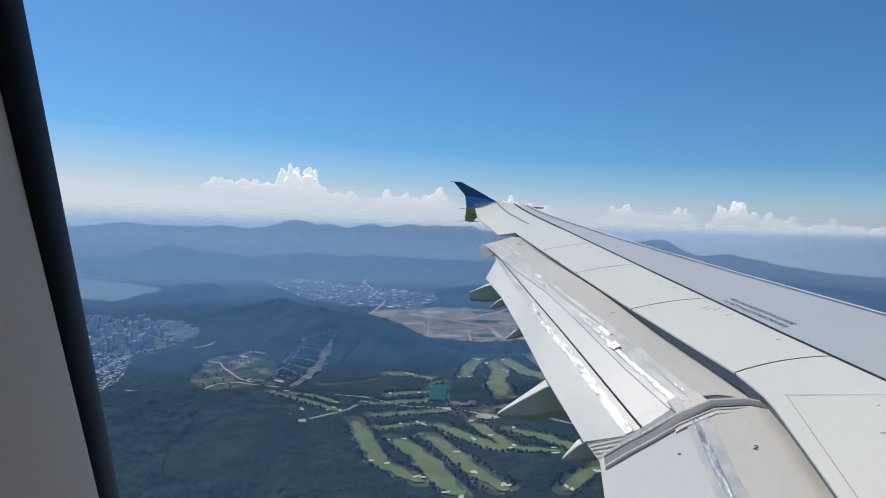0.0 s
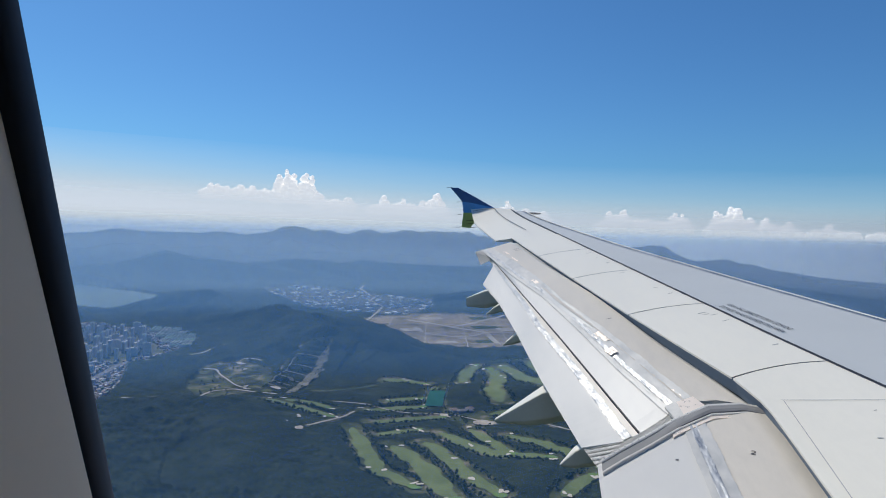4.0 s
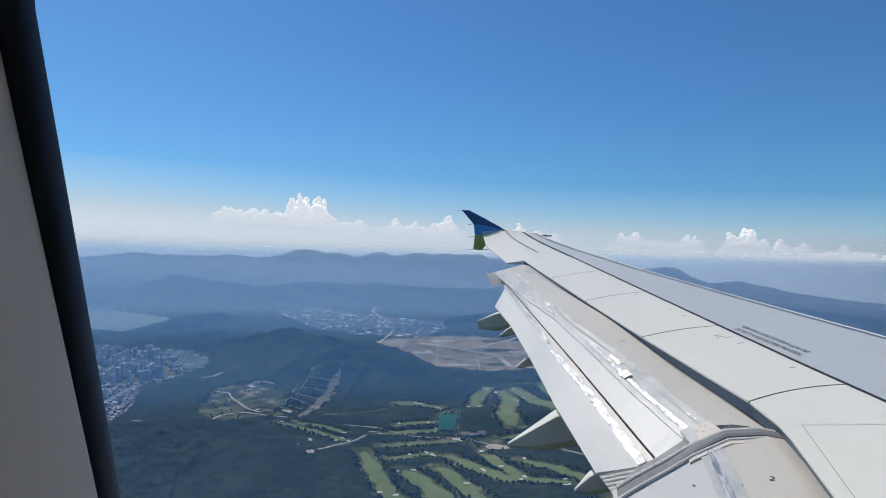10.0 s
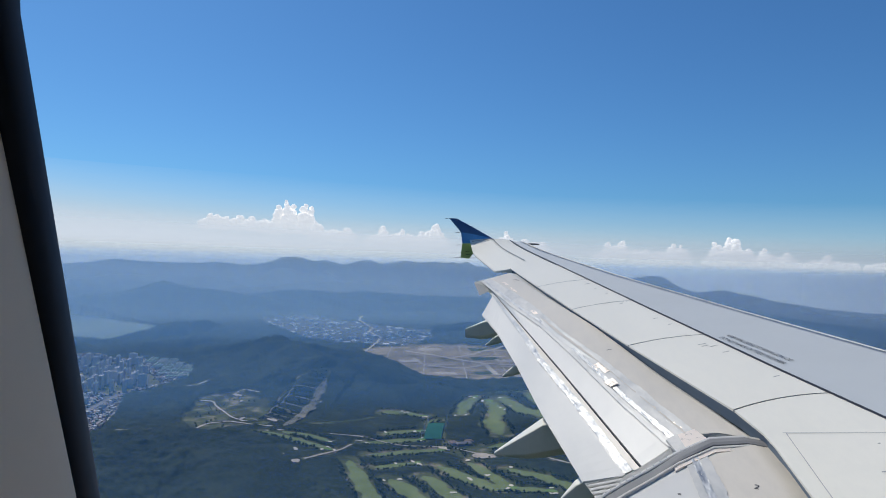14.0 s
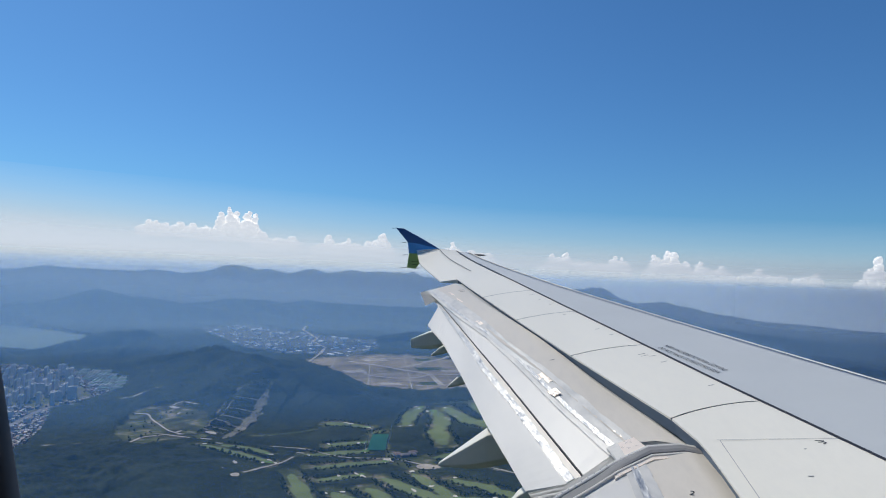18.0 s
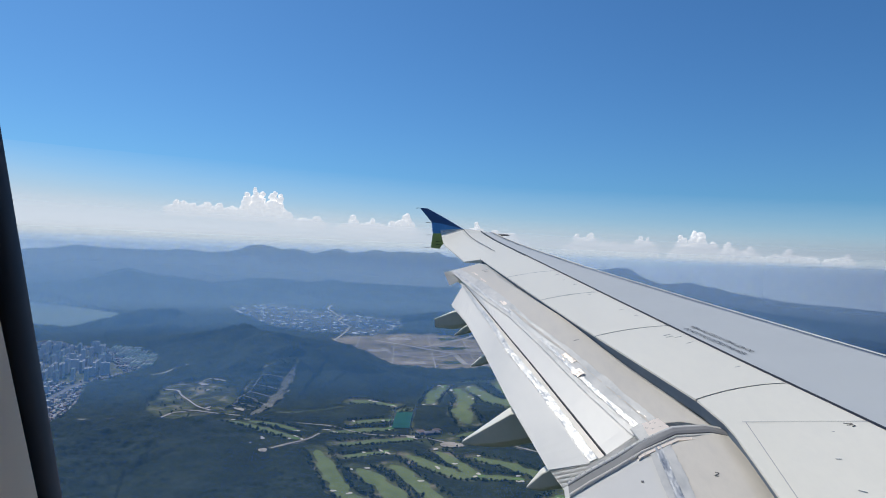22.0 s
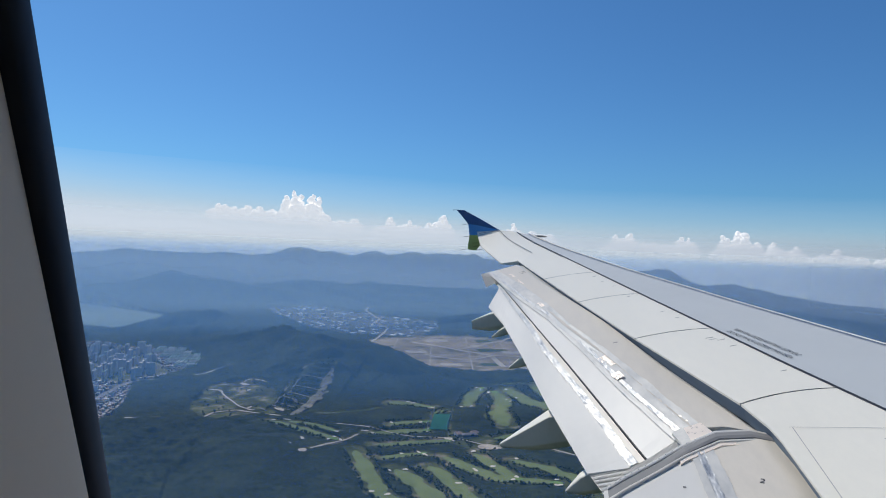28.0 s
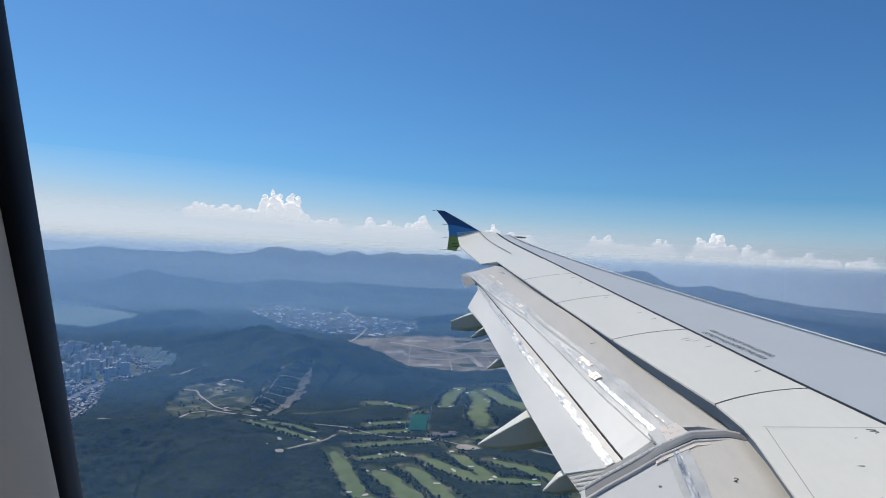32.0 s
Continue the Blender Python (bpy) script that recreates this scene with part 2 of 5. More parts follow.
BAY = [survey(x, y) for x, y in ((-6500, 6600), (-4600, 5900), (-3900, 5480), (-3250, 5060), (-2800, 4800), (-2350, 4530), (-2060, 4370), (-1960, 4100), (-1900, 3800), (-1885, 3590), (-1980, 3530), (-2140, 3560), (-2400, 3500),
                                 (-2750, 3500), (-2600, 3150), (-2450, 2950), (-2900, 2700), (-4200, 3000), (-6500, 4500))]
# town blocks, clearings and other open ground
TOWN = [(-2500, 2500), (-1957, 2792), (-1782, 2873), (-1547, 2908), (-1385, 2891), (-1140, 2633), (-1124, 2364), (-1175, 2161), (-1044, 1897), (-959, 1644), (-921, 1457), (-933, 1320), (-1010, 1280), (-1250, 1420), (-1600, 1640), (-2100, 1950)]
WORKS = [(-1750, 5000), (-1500, 5400), (-1050, 5100), (-650, 4800), (-330, 4350), (-260, 3900), (-420, 3680), (-760, 3740), (-1100, 3980), (-1350, 4400)]
FIELDS = [survey(x, y) for x, y in ((-500, 3480), (-290, 3680), (130, 3720), (420, 3600), (560, 3150), (470, 2790), (122, 2740), (-70, 2800), (-244, 3125))]
CLEARING = [(-854, 1950), (-890, 2131), (-792, 2229), (-650, 2135), (-559, 1890), (-643, 1771), (-737, 1735)]
QUARRY = [(-610, 2298), (-484, 2299), (-464, 2070), (-473, 1918), (-494, 1840), (-542, 1882), (-604, 1945)]
VILLAGE = [(500, 1380), (560, 1420), (690, 1200), (860, 1060), (800, 880), (690, 1010), (640, 1180)]
VILLAGE_B = [(960, 1230), (1180, 1200), (1200, 900), (1000, 940)]
RANGE = [(-93, 1795), (-29, 1795), (-33, 1990), (-97, 1990)]
CLUB = [(-35, 1800), (45, 1770), (125, 1640), (75, 1580), (-15, 1680)]
PORT = [(-3400, 4100), (-4600, 5750), (-3600, 5100), (-2640, 3450), (-2800, 3300)]
GARDENS = [(-1950, 2520), (-1853, 2640), (-1708, 2749), (-1532, 2860), (-1371, 2656), (-1141, 2358), (-1223, 2150), (-1449, 2099), (-1750, 2250)]
# fairways: points along the middle, and half widths
FAIRWAYS = [
    ([(-240, 1560), (-185, 1420), (-128, 1300), (-41, 1221)], 22), ([(-120, 1450), (-55, 1360), (-15, 1280), (41, 1170)], 26), ([(-50, 1490), (10, 1390), (65, 1290), (125, 1200)], 22),
    ([(-23, 1560), (45, 1480), (115, 1420), (234, 1395)], 20), ([(50, 1590), (95, 1510), (155, 1415)], 16), ([(140, 1545), (215, 1480), (275, 1420), (340, 1325)], 18),
    ([(240, 1200), (270, 1260), (315, 1310)], 18), ([(-170, 1525), (-125, 1555), (-75, 1580)], 16), ([(-200, 1625), (-115, 1660), (-25, 1690)], 20), ([(-247, 1730), (-165, 1760), (-90, 1795)], 22),
    ([(-205, 1835), (-155, 1862), (-105, 1882)], 22), ([(-535, 1768), (-475, 1740), (-395, 1670), (-310, 1620)], 22), ([(-485, 1790), (-415, 1765), (-337, 1712)], 20), ([(-250, 2065), (-185, 2080), (-115, 2075)], 20),
    ([(0, 2100), (10, 2240), (40, 2390)], 24), ([(130, 1850), (105, 2000), (120, 2160), (90, 2320)], 30), ([(125, 2370), (175, 2220), (215, 2100), (270, 1995)], 28), ([(230, 2370), (275, 2230), (317, 2030)], 26),
    ([(95, 1722), (155, 1750), (215, 1775)], 18), ([(170, 1745), (245, 1800), (320, 1890)], 20), ([(105, 2478), (165, 2465), (225, 2445)], 18), ([(-95, 1990), (-55, 2040)], 12),
]
ROADS = [  # name, points, half width, material, label
    ("motorway", [(-926, 1276), (-970, 1376), (-1025, 1520), (-1090, 1693), (-1130, 1838), (-1158, 1976), (-1191, 2120), (-1180, 2200), (-1130, 2240)], 9, M_ROAD, "pale grey dual road between rows of small houses"),
    ("hill_road", [(-1099, 2263), (-1046, 2325), (-1000, 2364), (-969, 2494)], 4, M_TRACK, "short pale road climbing into the wood"),
    ("avenue", [(-1139, 1599), (-1238, 1842), (-1364, 2175)], 6, M_ROAD, "straight grey town avenue between rows of houses"),
    ("avenue", [(-1299, 1825), (-1377, 2032), (-1450, 2240)], 5, M_ROAD, "straight grey town avenue between rows of houses"),
    ("dirt_road", [(-730, 1748), (-731, 1843), (-682, 1890), (-608, 1863), (-533, 1851)], 4, M_TRACK, "pale winding dirt road along the foot of the quarry"),
    ("dirt_road", [(-941, 1713), (-880, 1717), (-806, 1748)], 6, M_TRACK, "pale dirt road past low sheds at the edge of the wood"),
    ("dirt_road", [(-881, 2106), (-822, 2098), (-795, 2047), (-726, 1972)], 3, M_TRACK, "pale dirt road climbing through the cleared ground"),
    ("dirt_road", [(-788, 2169), (-783, 2230), (-708, 2205)], 2.5, M_TRACK, "short pale dirt spur through scrub"),
    ("dirt_road", [(-726, 1972), (-690, 1930), (-640, 1900)], 3, M_TRACK, "narrow dirt road between scrub meadows"),
    ("dirt_road", [(-440, 1905), (-380, 1930), (-330, 1960), (-270, 2010)], 3, M_ROUGHGRASS, "overgrown lane along the foot of the wood"),
    ("valley_road", [(-585, 3420), (-590, 3700), (-605, 4020), (-760, 4400), (-790, 4715), (-1000, 5200), (-1040, 5560)], 8, M_TRACK, "pale road winding across the valley floor"),
    ("valley_road", [(-380, 3480), (-120, 3300), (60, 3180), (120, 2900), (240, 2780)], 14, M_TRACK, "pale haul road across bare building land"),
    ("valley_road", [(-120, 3300), (40, 3560), (160, 3760)], 11, M_TRACK, "pale haul road across bare building land"),
    ("valley_road", [(60, 3180), (260, 3240), (440, 3180)], 11, M_TRACK, "pale haul road across bare building land"),
    ("valley_road", [(-300, 3250), (-240, 3100), (-100, 3040), (0, 3080), (60, 3180)], 9, M_TRACK, "pale haul road curving over bare building land"),
    ("valley_road", [(-60, 3480), (60, 3420), (200, 3480), (300, 3440), (360, 3300)], 8, M_TRACK, "pale haul road curving over bare building land"),
    ("valley_road", [(120, 2900), (220, 3000), (330, 3120), (400, 3200)], 8, M_TRACK, "pale haul road curving over bare building land"),
    ("shore_road", [(-1700, 2420), (-1620, 2620), (-1500, 2760), (-1300, 2860), (-1130, 2830)], 4, M_ROAD, "pale road along the foot of the hill"),
    ("golf_path", [(-375, 1800), (-265, 1800), (-135, 1720), (-15, 1720), (75, 1660), (225, 1640), (345, 1560), (445, 1400), (565, 1230), (685, 1050)], 3, M_TRACK, "narrow pale lane winding through trees"),
    ("golf_path", [(-335, 1500), (-310, 1570), (-280, 1630), (-265, 1700)], 3, M_TRACK, "narrow pale lane winding through trees"),
]


def inside(poly, x, y):
    hit = np.zeros(np.shape(x), bool)
    for (x0, y0), (x1, y1) in zip(poly, poly[1:] + poly[:1]):
        cross = ((y0 > y) != (y1 > y)) & (x < (x1 - x0) * (y - y0) / (y1 - y0 + 1e-9) + x0)
        hit ^= cross
    return hit


def line_dist(pts, x, y, values=None):
    """Distance to a polyline, and the value carried along it."""
    best, val = np.full(np.shape(x), 1e9), np.zeros(np.shape(x))
    for i, ((x0, y0), (x1, y1)) in enumerate(zip(pts, pts[1:])):
        dx, dy = x1 - x0, y1 - y0
        t = np.clip(((x - x0) * dx + (y - y0) * dy) / (dx * dx + dy * dy), 0, 1)
        d = np.hypot(x - x0 - t * dx, y - y0 - t * dy)
        if values:
            val = np.where(d < best, values[i] + t * (values[i + 1] - values[i]), val)
        best = np.minimum(best, d)
    return best, val


def near_line(pts, x, y, reach):
    """Cheap test: cells within reach of a polyline's bounds."""
    xs, ys = [p[0] for p in pts], [p[1] for p in pts]
    return (x > min(xs) - reach) & (x < max(xs) + reach) & (y > min(ys) - reach) & (y < max(ys) + reach)


def ground_z(x, y):
    """Height of the bare ground, without trees."""
    x, y = np.asarray(x, float), np.asarray(y, float)
    ex, ey = from_plan(x, y)
    r, az = np.hypot(ex, ey), np.degrees(np.arctan2(ex, ey))
    z = 4 + 5 * fbm(x, y, 420, 3)
    spur = fbm(x, y, 520, 4) - 0.5
    crag = fbm(x, y, 1500, 5) - 0.5
    fold = 1 - np.abs(2 * fbm(x + 300, y, 700, 4) - 1) - 0.8
    gully = np.abs(2 * fbm(x + 60 * spur, y, 240, 3) - 1)
    jag = fbm(az * 10, 0.3 * az, 17, 5)
    gorge = np.abs(2 * fbm(x, y + 700, 1400, 4) - 1)
    for pts, wide in RIDGES:
        line = [survey(*polar(a, d)) for a, d, _ in pts]
        d, h = line_dist(line, x, y, [p[2] for p in pts])
        flank = 1 - np.exp(-(d / (0.55 * wide)) ** 2)          # the crest keeps its line, the slopes break up
        d = d * (1 + 0.9 * spur * flank)
        cut = 0.4 * spur + 0.75 * fold + np.where(r > 5200, 0.9 * crag, 0) - np.where(r > 5000, 0.9 * (0.28 - gorge), 0.55 * (0.25 - gully))
        h = h * (1 + np.where(r > 5000, 0.30, 0.10) * (jag - 0.5))
        z = np.maximum(z, 4 + h * np.exp(-np.abs(d / wide) ** np.where(r > 5000, 1.2, 1.5)) * (1 + flank * np.clip(cut, -0.75, 0.9)))
    rough = np.clip((r - 5000) / 1500, 0, 1) * np.clip((13000 - r) / 2000, 0, 1)
    low = inside(WORKS, x, y) | inside(FIELDS, x, y) | inside(PORT, x, y) | inside(BAY, x, y)
    z = z + np.where(low | (ex > 0.15 * ey), 0, rough * 160 * np.clip(1 - 2.2 * np.abs(fbm(x, y, 1500, 5) - 0.5) - 0.62, 0, 1))
    z = z - np.where((z > 26) & (r < 5000), 46 * np.clip((z - 20) / 40, 0, 1) * np.clip(0.42 - gully, 0, 1), 0)
    z = z - np.where(r > 9600, (r - 9600) * 0.08 * np.clip((az - 22) / 6, 0, 1), 0)      # the coast falls away in the haze
    wet = inside(BAY, x + 60 * (fbm(x, y, 160, 3) - 0.5), y + 60 * (fbm(y, x, 160, 3) - 0.5)) & (z < 40)
    sea = (r > 13400 + 1500 * spur) & (az < 8) & (z < 60)
    steps = inside(QUARRY, x, y)
    z = np.where(steps, z * 0.4 + 0.6 * (np.floor(z / 13) * 13 + 6), z)
    return np.where(wet | sea, -9, z)


def open_ground(x, y):
    """1 where no trees stand."""
    o = np.zeros(np.shape(x), bool)
    wx, wy = x + 30 * (fbm(x, y, 70, 3) - 0.5), y + 30 * (fbm(y, x, 70, 3) - 0.5)
    for poly in (TOWN, WORKS, FIELDS, VILLAGE, VILLAGE_B, CLUB, RANGE, PORT, CLEARING, QUARRY):
        o |= inside(poly, wx, wy)
    for pts, half in FAIRWAYS:
        m = near_line(pts, x, y, 80)
        if m.any():
            o[m] |= line_dist(pts, wx[m], wy[m])[0] < half + 9
    for _, pts, half, _, _ in ROADS:
        m = near_line(pts, x, y, 60)
        if m.any():
            o[m] |= line_dist(pts, x[m], y[m])[0] < half + 5
    return o


# one sheet of ground, finest where it is seen from the window
AZ = np.radians(np.concatenate([np.arange(-180, -44, 4.0), np.arange(-44, 44, 0.115), np.arange(44, 181, 4.0)]))
RR = np.concatenate([[0.5, 60, 200, 500, 800, 1000, 1080], np.arange(1120, 2600, 5.0), 2600 * 1.0055 ** np.arange(0, 130), 2600 * 1.0055 ** 130 * 1.0125 ** np.arange(0, 300)])
RR = RR[RR < 17500]
GA, GR = np.meshgrid(AZ, RR)
GX, GY = to_plan(GR * np.sin(GA), GR * np.cos(GA))
GZ = ground_z(GX, GY)
bare = open_ground(GX, GY) | (GZ < 0)
crown = 6 + 10 * (vnoise(GX / 9, GY / 9) - 0.3) * (vnoise(GX / 31, GY / 31) + 0.35) + 16 * (fbm(GX, GY, 75, 3) - 0.5)
golf = (GX > -575) & (GX < 385) & (GY > 1140) & (GY < 2500)
crown = np.where(golf, 0.5 * crown, crown)
GZ = GZ + np.where(bare, 0, np.clip(crown, 1, 18)) * np.where(GR > 9000, 0, 1)
BX, BY, BZ = bend(GX, GY, GZ)
nr, na = GX.shape
ground_me = bpy.data.meshes.new("ground")
idx = np.arange(nr * na).reshape(nr, na)
quads = np.stack([idx[:-1, :-1], idx[:-1, 1:], idx[1:, 1:], idx[1:, :-1]], -1).reshape(-1, 4)[:, ::-1]
ground_me.vertices.add(nr * na)
ground_me.vertices.foreach_set("co", np.stack([BX, BY, BZ], -1).ravel())
ground_me.loops.add(quads.size)
ground_me.loops.foreach_set("vertex_index", quads.ravel().astype(np.int32))
ground_me.polygons.add(len(quads))
ground_me.polygons.foreach_set("loop_start", np.arange(0, quads.size, 4, dtype=np.int32))
ground_me.polygons.foreach_set("use_smooth", np.ones(len(quads), bool))
ground_me.update(calc_edges=True)
cover = ground_me.attributes.new("cover", "FLOAT_COLOR", "POINT")
town = ((inside(TOWN, GX, GY) & ~(inside(GARDENS, GX, GY) & (fbm(GX, GY, 55, 3) < 0.54))) | inside(WORKS, GX, GY) | inside(PORT, GX, GY)) & (GZ < 60)
earth = inside(FIELDS, GX, GY) | ((GZ < 4.6) & (GZ > -20) & ~bare & inside(BAY, GX * 0.985, GY * 0.985))
cov = np.stack([(bare & ~inside(QUARRY, GX, GY)).astype(float) * np.where(inside(CLEARING, GX, GY), 0.35 + 0.65 * (fbm(GX, GY, 45, 3) > 0.5), 1.0), town.astype(float), earth.astype(float), np.ones_like(GX)], -1)
cover.data.foreach_set("color", cov.ravel().astype(np.float32))

M_LAND = material("wooded_land", (0.04, 0.06, 0.03), 0.95)
n, l, b = nodes_of(M_LAND)
b.inputs["Specular IOR Level"].default_value = 0.1
at = n.new("ShaderNodeAttribute")
at.attribute_name = "cover"
sep = n.new("ShaderNodeSeparateColor")
l.new(at.outputs["Color"], sep.inputs[0])
woods = mix_rgb(M_LAND, 0.55, ramp(M_LAND, noise_tex(M_LAND, 0.010, 6, 0.7), [(0.34, (0.012, 0.019, 0.012)), (0.5, (0.022, 0.034, 0.019)), (0.66, (0.050, 0.064, 0.034))]),
                ramp(M_LAND, noise_tex(M_LAND, 0.13, 5, 0.75), [(0.36, (0.005, 0.009, 0.006)), (0.53, (0.024, 0.036, 0.020)), (0.68, (0.070, 0.088, 0.044))]))
grass = ramp(M_LAND, noise_tex(M_LAND, 0.02, 6, 0.7), [(0.36, (0.030, 0.045, 0.020)), (0.52, (0.085, 0.095, 0.042)), (0.64, (0.22, 0.19, 0.13))])
streets = ramp(M_LAND, noise_tex(M_LAND, 0.05, 5, 0.7), [(0.35, (0.05, 0.06, 0.045)), (0.65, (0.15, 0.15, 0.145))])
soil = ramp(M_LAND, noise_tex(M_LAND, 0.012, 6, 0.7), [(0.34, (0.10, 0.10, 0.055)), (0.47, (0.22, 0.185, 0.125)), (0.6, (0.30, 0.25, 0.18)), (0.72, (0.36, 0.31, 0.23))])
col = mix_rgb(M_LAND, sep.outputs[0], woods, grass)
col = mix_rgb(M_LAND, sep.outputs[1], col, streets)
col = mix_rgb(M_LAND, sep.outputs[2], col, soil)
l.new(col, b.inputs["Base Color"])
ground_me.materials.append(M_LAND)
ground = tagged(new("ground", ground_me), "dark wooded hills, valley floor and cleared ground", "ground", kind="structure")


def water_sheet(name, az0, az1, r0, r1, label):
    a = np.radians(np.linspace(az0, az1, 60))
    r = np.geomspace(r0, r1, 50)
    ga, gr = np.meshgrid(a, r)
    x, y, z = bend(*to_plan(gr * np.sin(ga), gr * np.cos(ga)), 0 * gr)
    i = np.arange(x.size).reshape(x.shape)
    f = np.stack([i[:-1, :-1], i[1:, :-1], i[1:, 1:], i[:-1, 1:]], -1).reshape(-1, 4)
    ob = link_mesh(name, np.stack([x, y, z], -1).reshape(-1, 3), f.tolist(), M_WATER, smooth=True)
    return tagged(ob, label, "water", kind="structure")


M_WATER = material("grey_green_water", (0.045, 0.085, 0.085), 0.16)
bump(M_WATER, noise_tex(M_WATER, 0.06, 6, 0.7), 0.08, 1.0)
n, l, b = nodes_of(M_WATER)
l.new(ramp(M_WATER, noise_tex(M_WATER, 0.0025, 4, 0.6), [(0.3, (0.20, 0.26, 0.24)), (0.7, (0.24, 0.30, 0.27))]), b.inputs["Base Color"])
water_sheet("water_bay", -62, -18, 2500, 9000, "calm grey-green bay water between wooded hills")
water_sheet("water_sea", -70, 10, 12800, 17400, "pale hazy open sea under the horizon")


def drape(name, pts, half, mat, label, category, lift=1.2, taper=False, group="", kind="", wobble=0.0, seed=0):
    """A strip of ground laid along a smooth line."""
    p = np.array(pts, float)
    t = np.concatenate([[0], np.cumsum(np.hypot(*np.diff(p, axis=0).T))])
    step = 8 if half < 40 else 20
    u = np.linspace(0, t[-1], max(6, int(t[-1] / step)))
    line = np.stack([np.interp(u, t, p[:, 0]), np.interp(u, t, p[:, 1])], 1)
    for _ in range(6):
        line[1:-1] = (line[:-2] + 2 * line[1:-1] + line[2:]) / 4
    tan = np.gradient(line, axis=0)
    tan /= np.hypot(*tan.T)[:, None] + 1e-9
    nor = np.stack([-tan[:, 1], tan[:, 0]], 1)
    w = np.full(len(u), float(half))
    if taper:
        e = np.linspace(-1, 1, len(u))
        w = half * np.sqrt(np.clip(1 - np.abs(e) ** 3.2, 0.02, 1))
    wl_, wr_ = w.copy(), w.copy()
    if wobble:
        wl_ *= 1 + wobble * (vnoise(u / 26 + seed * 7.7, u * 0 + seed) - 0.5) * 2
        wr_ *= 1 + wobble * (vnoise(u / 26 + seed * 3.1 + 40, u * 0 + seed) - 0.5) * 2
    cross = np.linspace(-1, 1, 5)
    pos = np.stack([line + nor * np.where(c < 0, wl_, wr_)[:, None] * c for c in cross], 1)
    z = ground_z(pos[..., 0], pos[..., 1]) + lift
    x, y, z = bend(pos[..., 0], pos[..., 1], z)
    i = np.arange(x.size).reshape(x.shape)
    f = np.stack([i[:-1, :-1], i[1:, :-1], i[1:, 1:], i[:-1, 1:]], -1).reshape(-1, 4)
    ob = link_mesh(name, np.stack([x, y, z], -1).reshape(-1, 3), f.tolist(), mat, smooth=True)
    return tagged(ob, label, category, group, kind)


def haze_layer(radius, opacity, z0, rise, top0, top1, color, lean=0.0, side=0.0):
    """A thin curved see-through sheet whose tint stands in for aerial haze, clear at its foot and its top."""
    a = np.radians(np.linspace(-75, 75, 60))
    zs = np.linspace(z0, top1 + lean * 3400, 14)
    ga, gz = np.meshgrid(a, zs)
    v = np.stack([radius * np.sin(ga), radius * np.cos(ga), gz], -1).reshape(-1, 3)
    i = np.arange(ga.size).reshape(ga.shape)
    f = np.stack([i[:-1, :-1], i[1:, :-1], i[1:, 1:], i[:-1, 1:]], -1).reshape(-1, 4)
    mat = bpy.data.materials.new("haze_tint")
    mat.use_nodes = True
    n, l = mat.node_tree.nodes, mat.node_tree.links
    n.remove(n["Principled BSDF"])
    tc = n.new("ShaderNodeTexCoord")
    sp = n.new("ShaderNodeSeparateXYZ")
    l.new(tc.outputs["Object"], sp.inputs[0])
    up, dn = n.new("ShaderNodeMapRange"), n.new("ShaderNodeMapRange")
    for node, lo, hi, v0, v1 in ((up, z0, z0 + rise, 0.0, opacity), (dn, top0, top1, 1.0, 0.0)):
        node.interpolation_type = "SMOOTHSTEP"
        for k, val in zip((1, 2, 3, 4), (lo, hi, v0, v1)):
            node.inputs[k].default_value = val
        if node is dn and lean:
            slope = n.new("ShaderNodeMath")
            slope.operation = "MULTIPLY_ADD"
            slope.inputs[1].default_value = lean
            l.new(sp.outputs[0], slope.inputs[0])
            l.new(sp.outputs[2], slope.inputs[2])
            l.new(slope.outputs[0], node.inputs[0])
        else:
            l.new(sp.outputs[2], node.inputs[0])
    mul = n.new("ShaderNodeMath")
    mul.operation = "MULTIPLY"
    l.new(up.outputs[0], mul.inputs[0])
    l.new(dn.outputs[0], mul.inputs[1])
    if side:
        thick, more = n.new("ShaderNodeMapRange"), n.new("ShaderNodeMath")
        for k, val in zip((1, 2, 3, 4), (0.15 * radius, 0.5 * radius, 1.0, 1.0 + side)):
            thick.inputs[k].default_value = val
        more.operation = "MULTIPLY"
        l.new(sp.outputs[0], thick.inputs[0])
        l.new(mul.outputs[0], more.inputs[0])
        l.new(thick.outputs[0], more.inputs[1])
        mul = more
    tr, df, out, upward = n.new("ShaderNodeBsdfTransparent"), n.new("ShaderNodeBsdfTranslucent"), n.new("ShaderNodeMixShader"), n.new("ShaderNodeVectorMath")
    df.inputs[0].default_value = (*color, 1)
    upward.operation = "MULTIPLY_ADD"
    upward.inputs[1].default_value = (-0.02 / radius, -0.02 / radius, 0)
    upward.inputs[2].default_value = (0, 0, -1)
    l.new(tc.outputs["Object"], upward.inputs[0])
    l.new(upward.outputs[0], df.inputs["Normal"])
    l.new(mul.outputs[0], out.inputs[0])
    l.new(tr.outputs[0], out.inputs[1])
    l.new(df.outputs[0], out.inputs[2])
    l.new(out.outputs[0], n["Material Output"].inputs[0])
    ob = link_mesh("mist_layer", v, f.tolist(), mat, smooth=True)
    return tagged(ob, "thin tinted see-through sheet standing in for distance haze", "haze", kind="stuff")


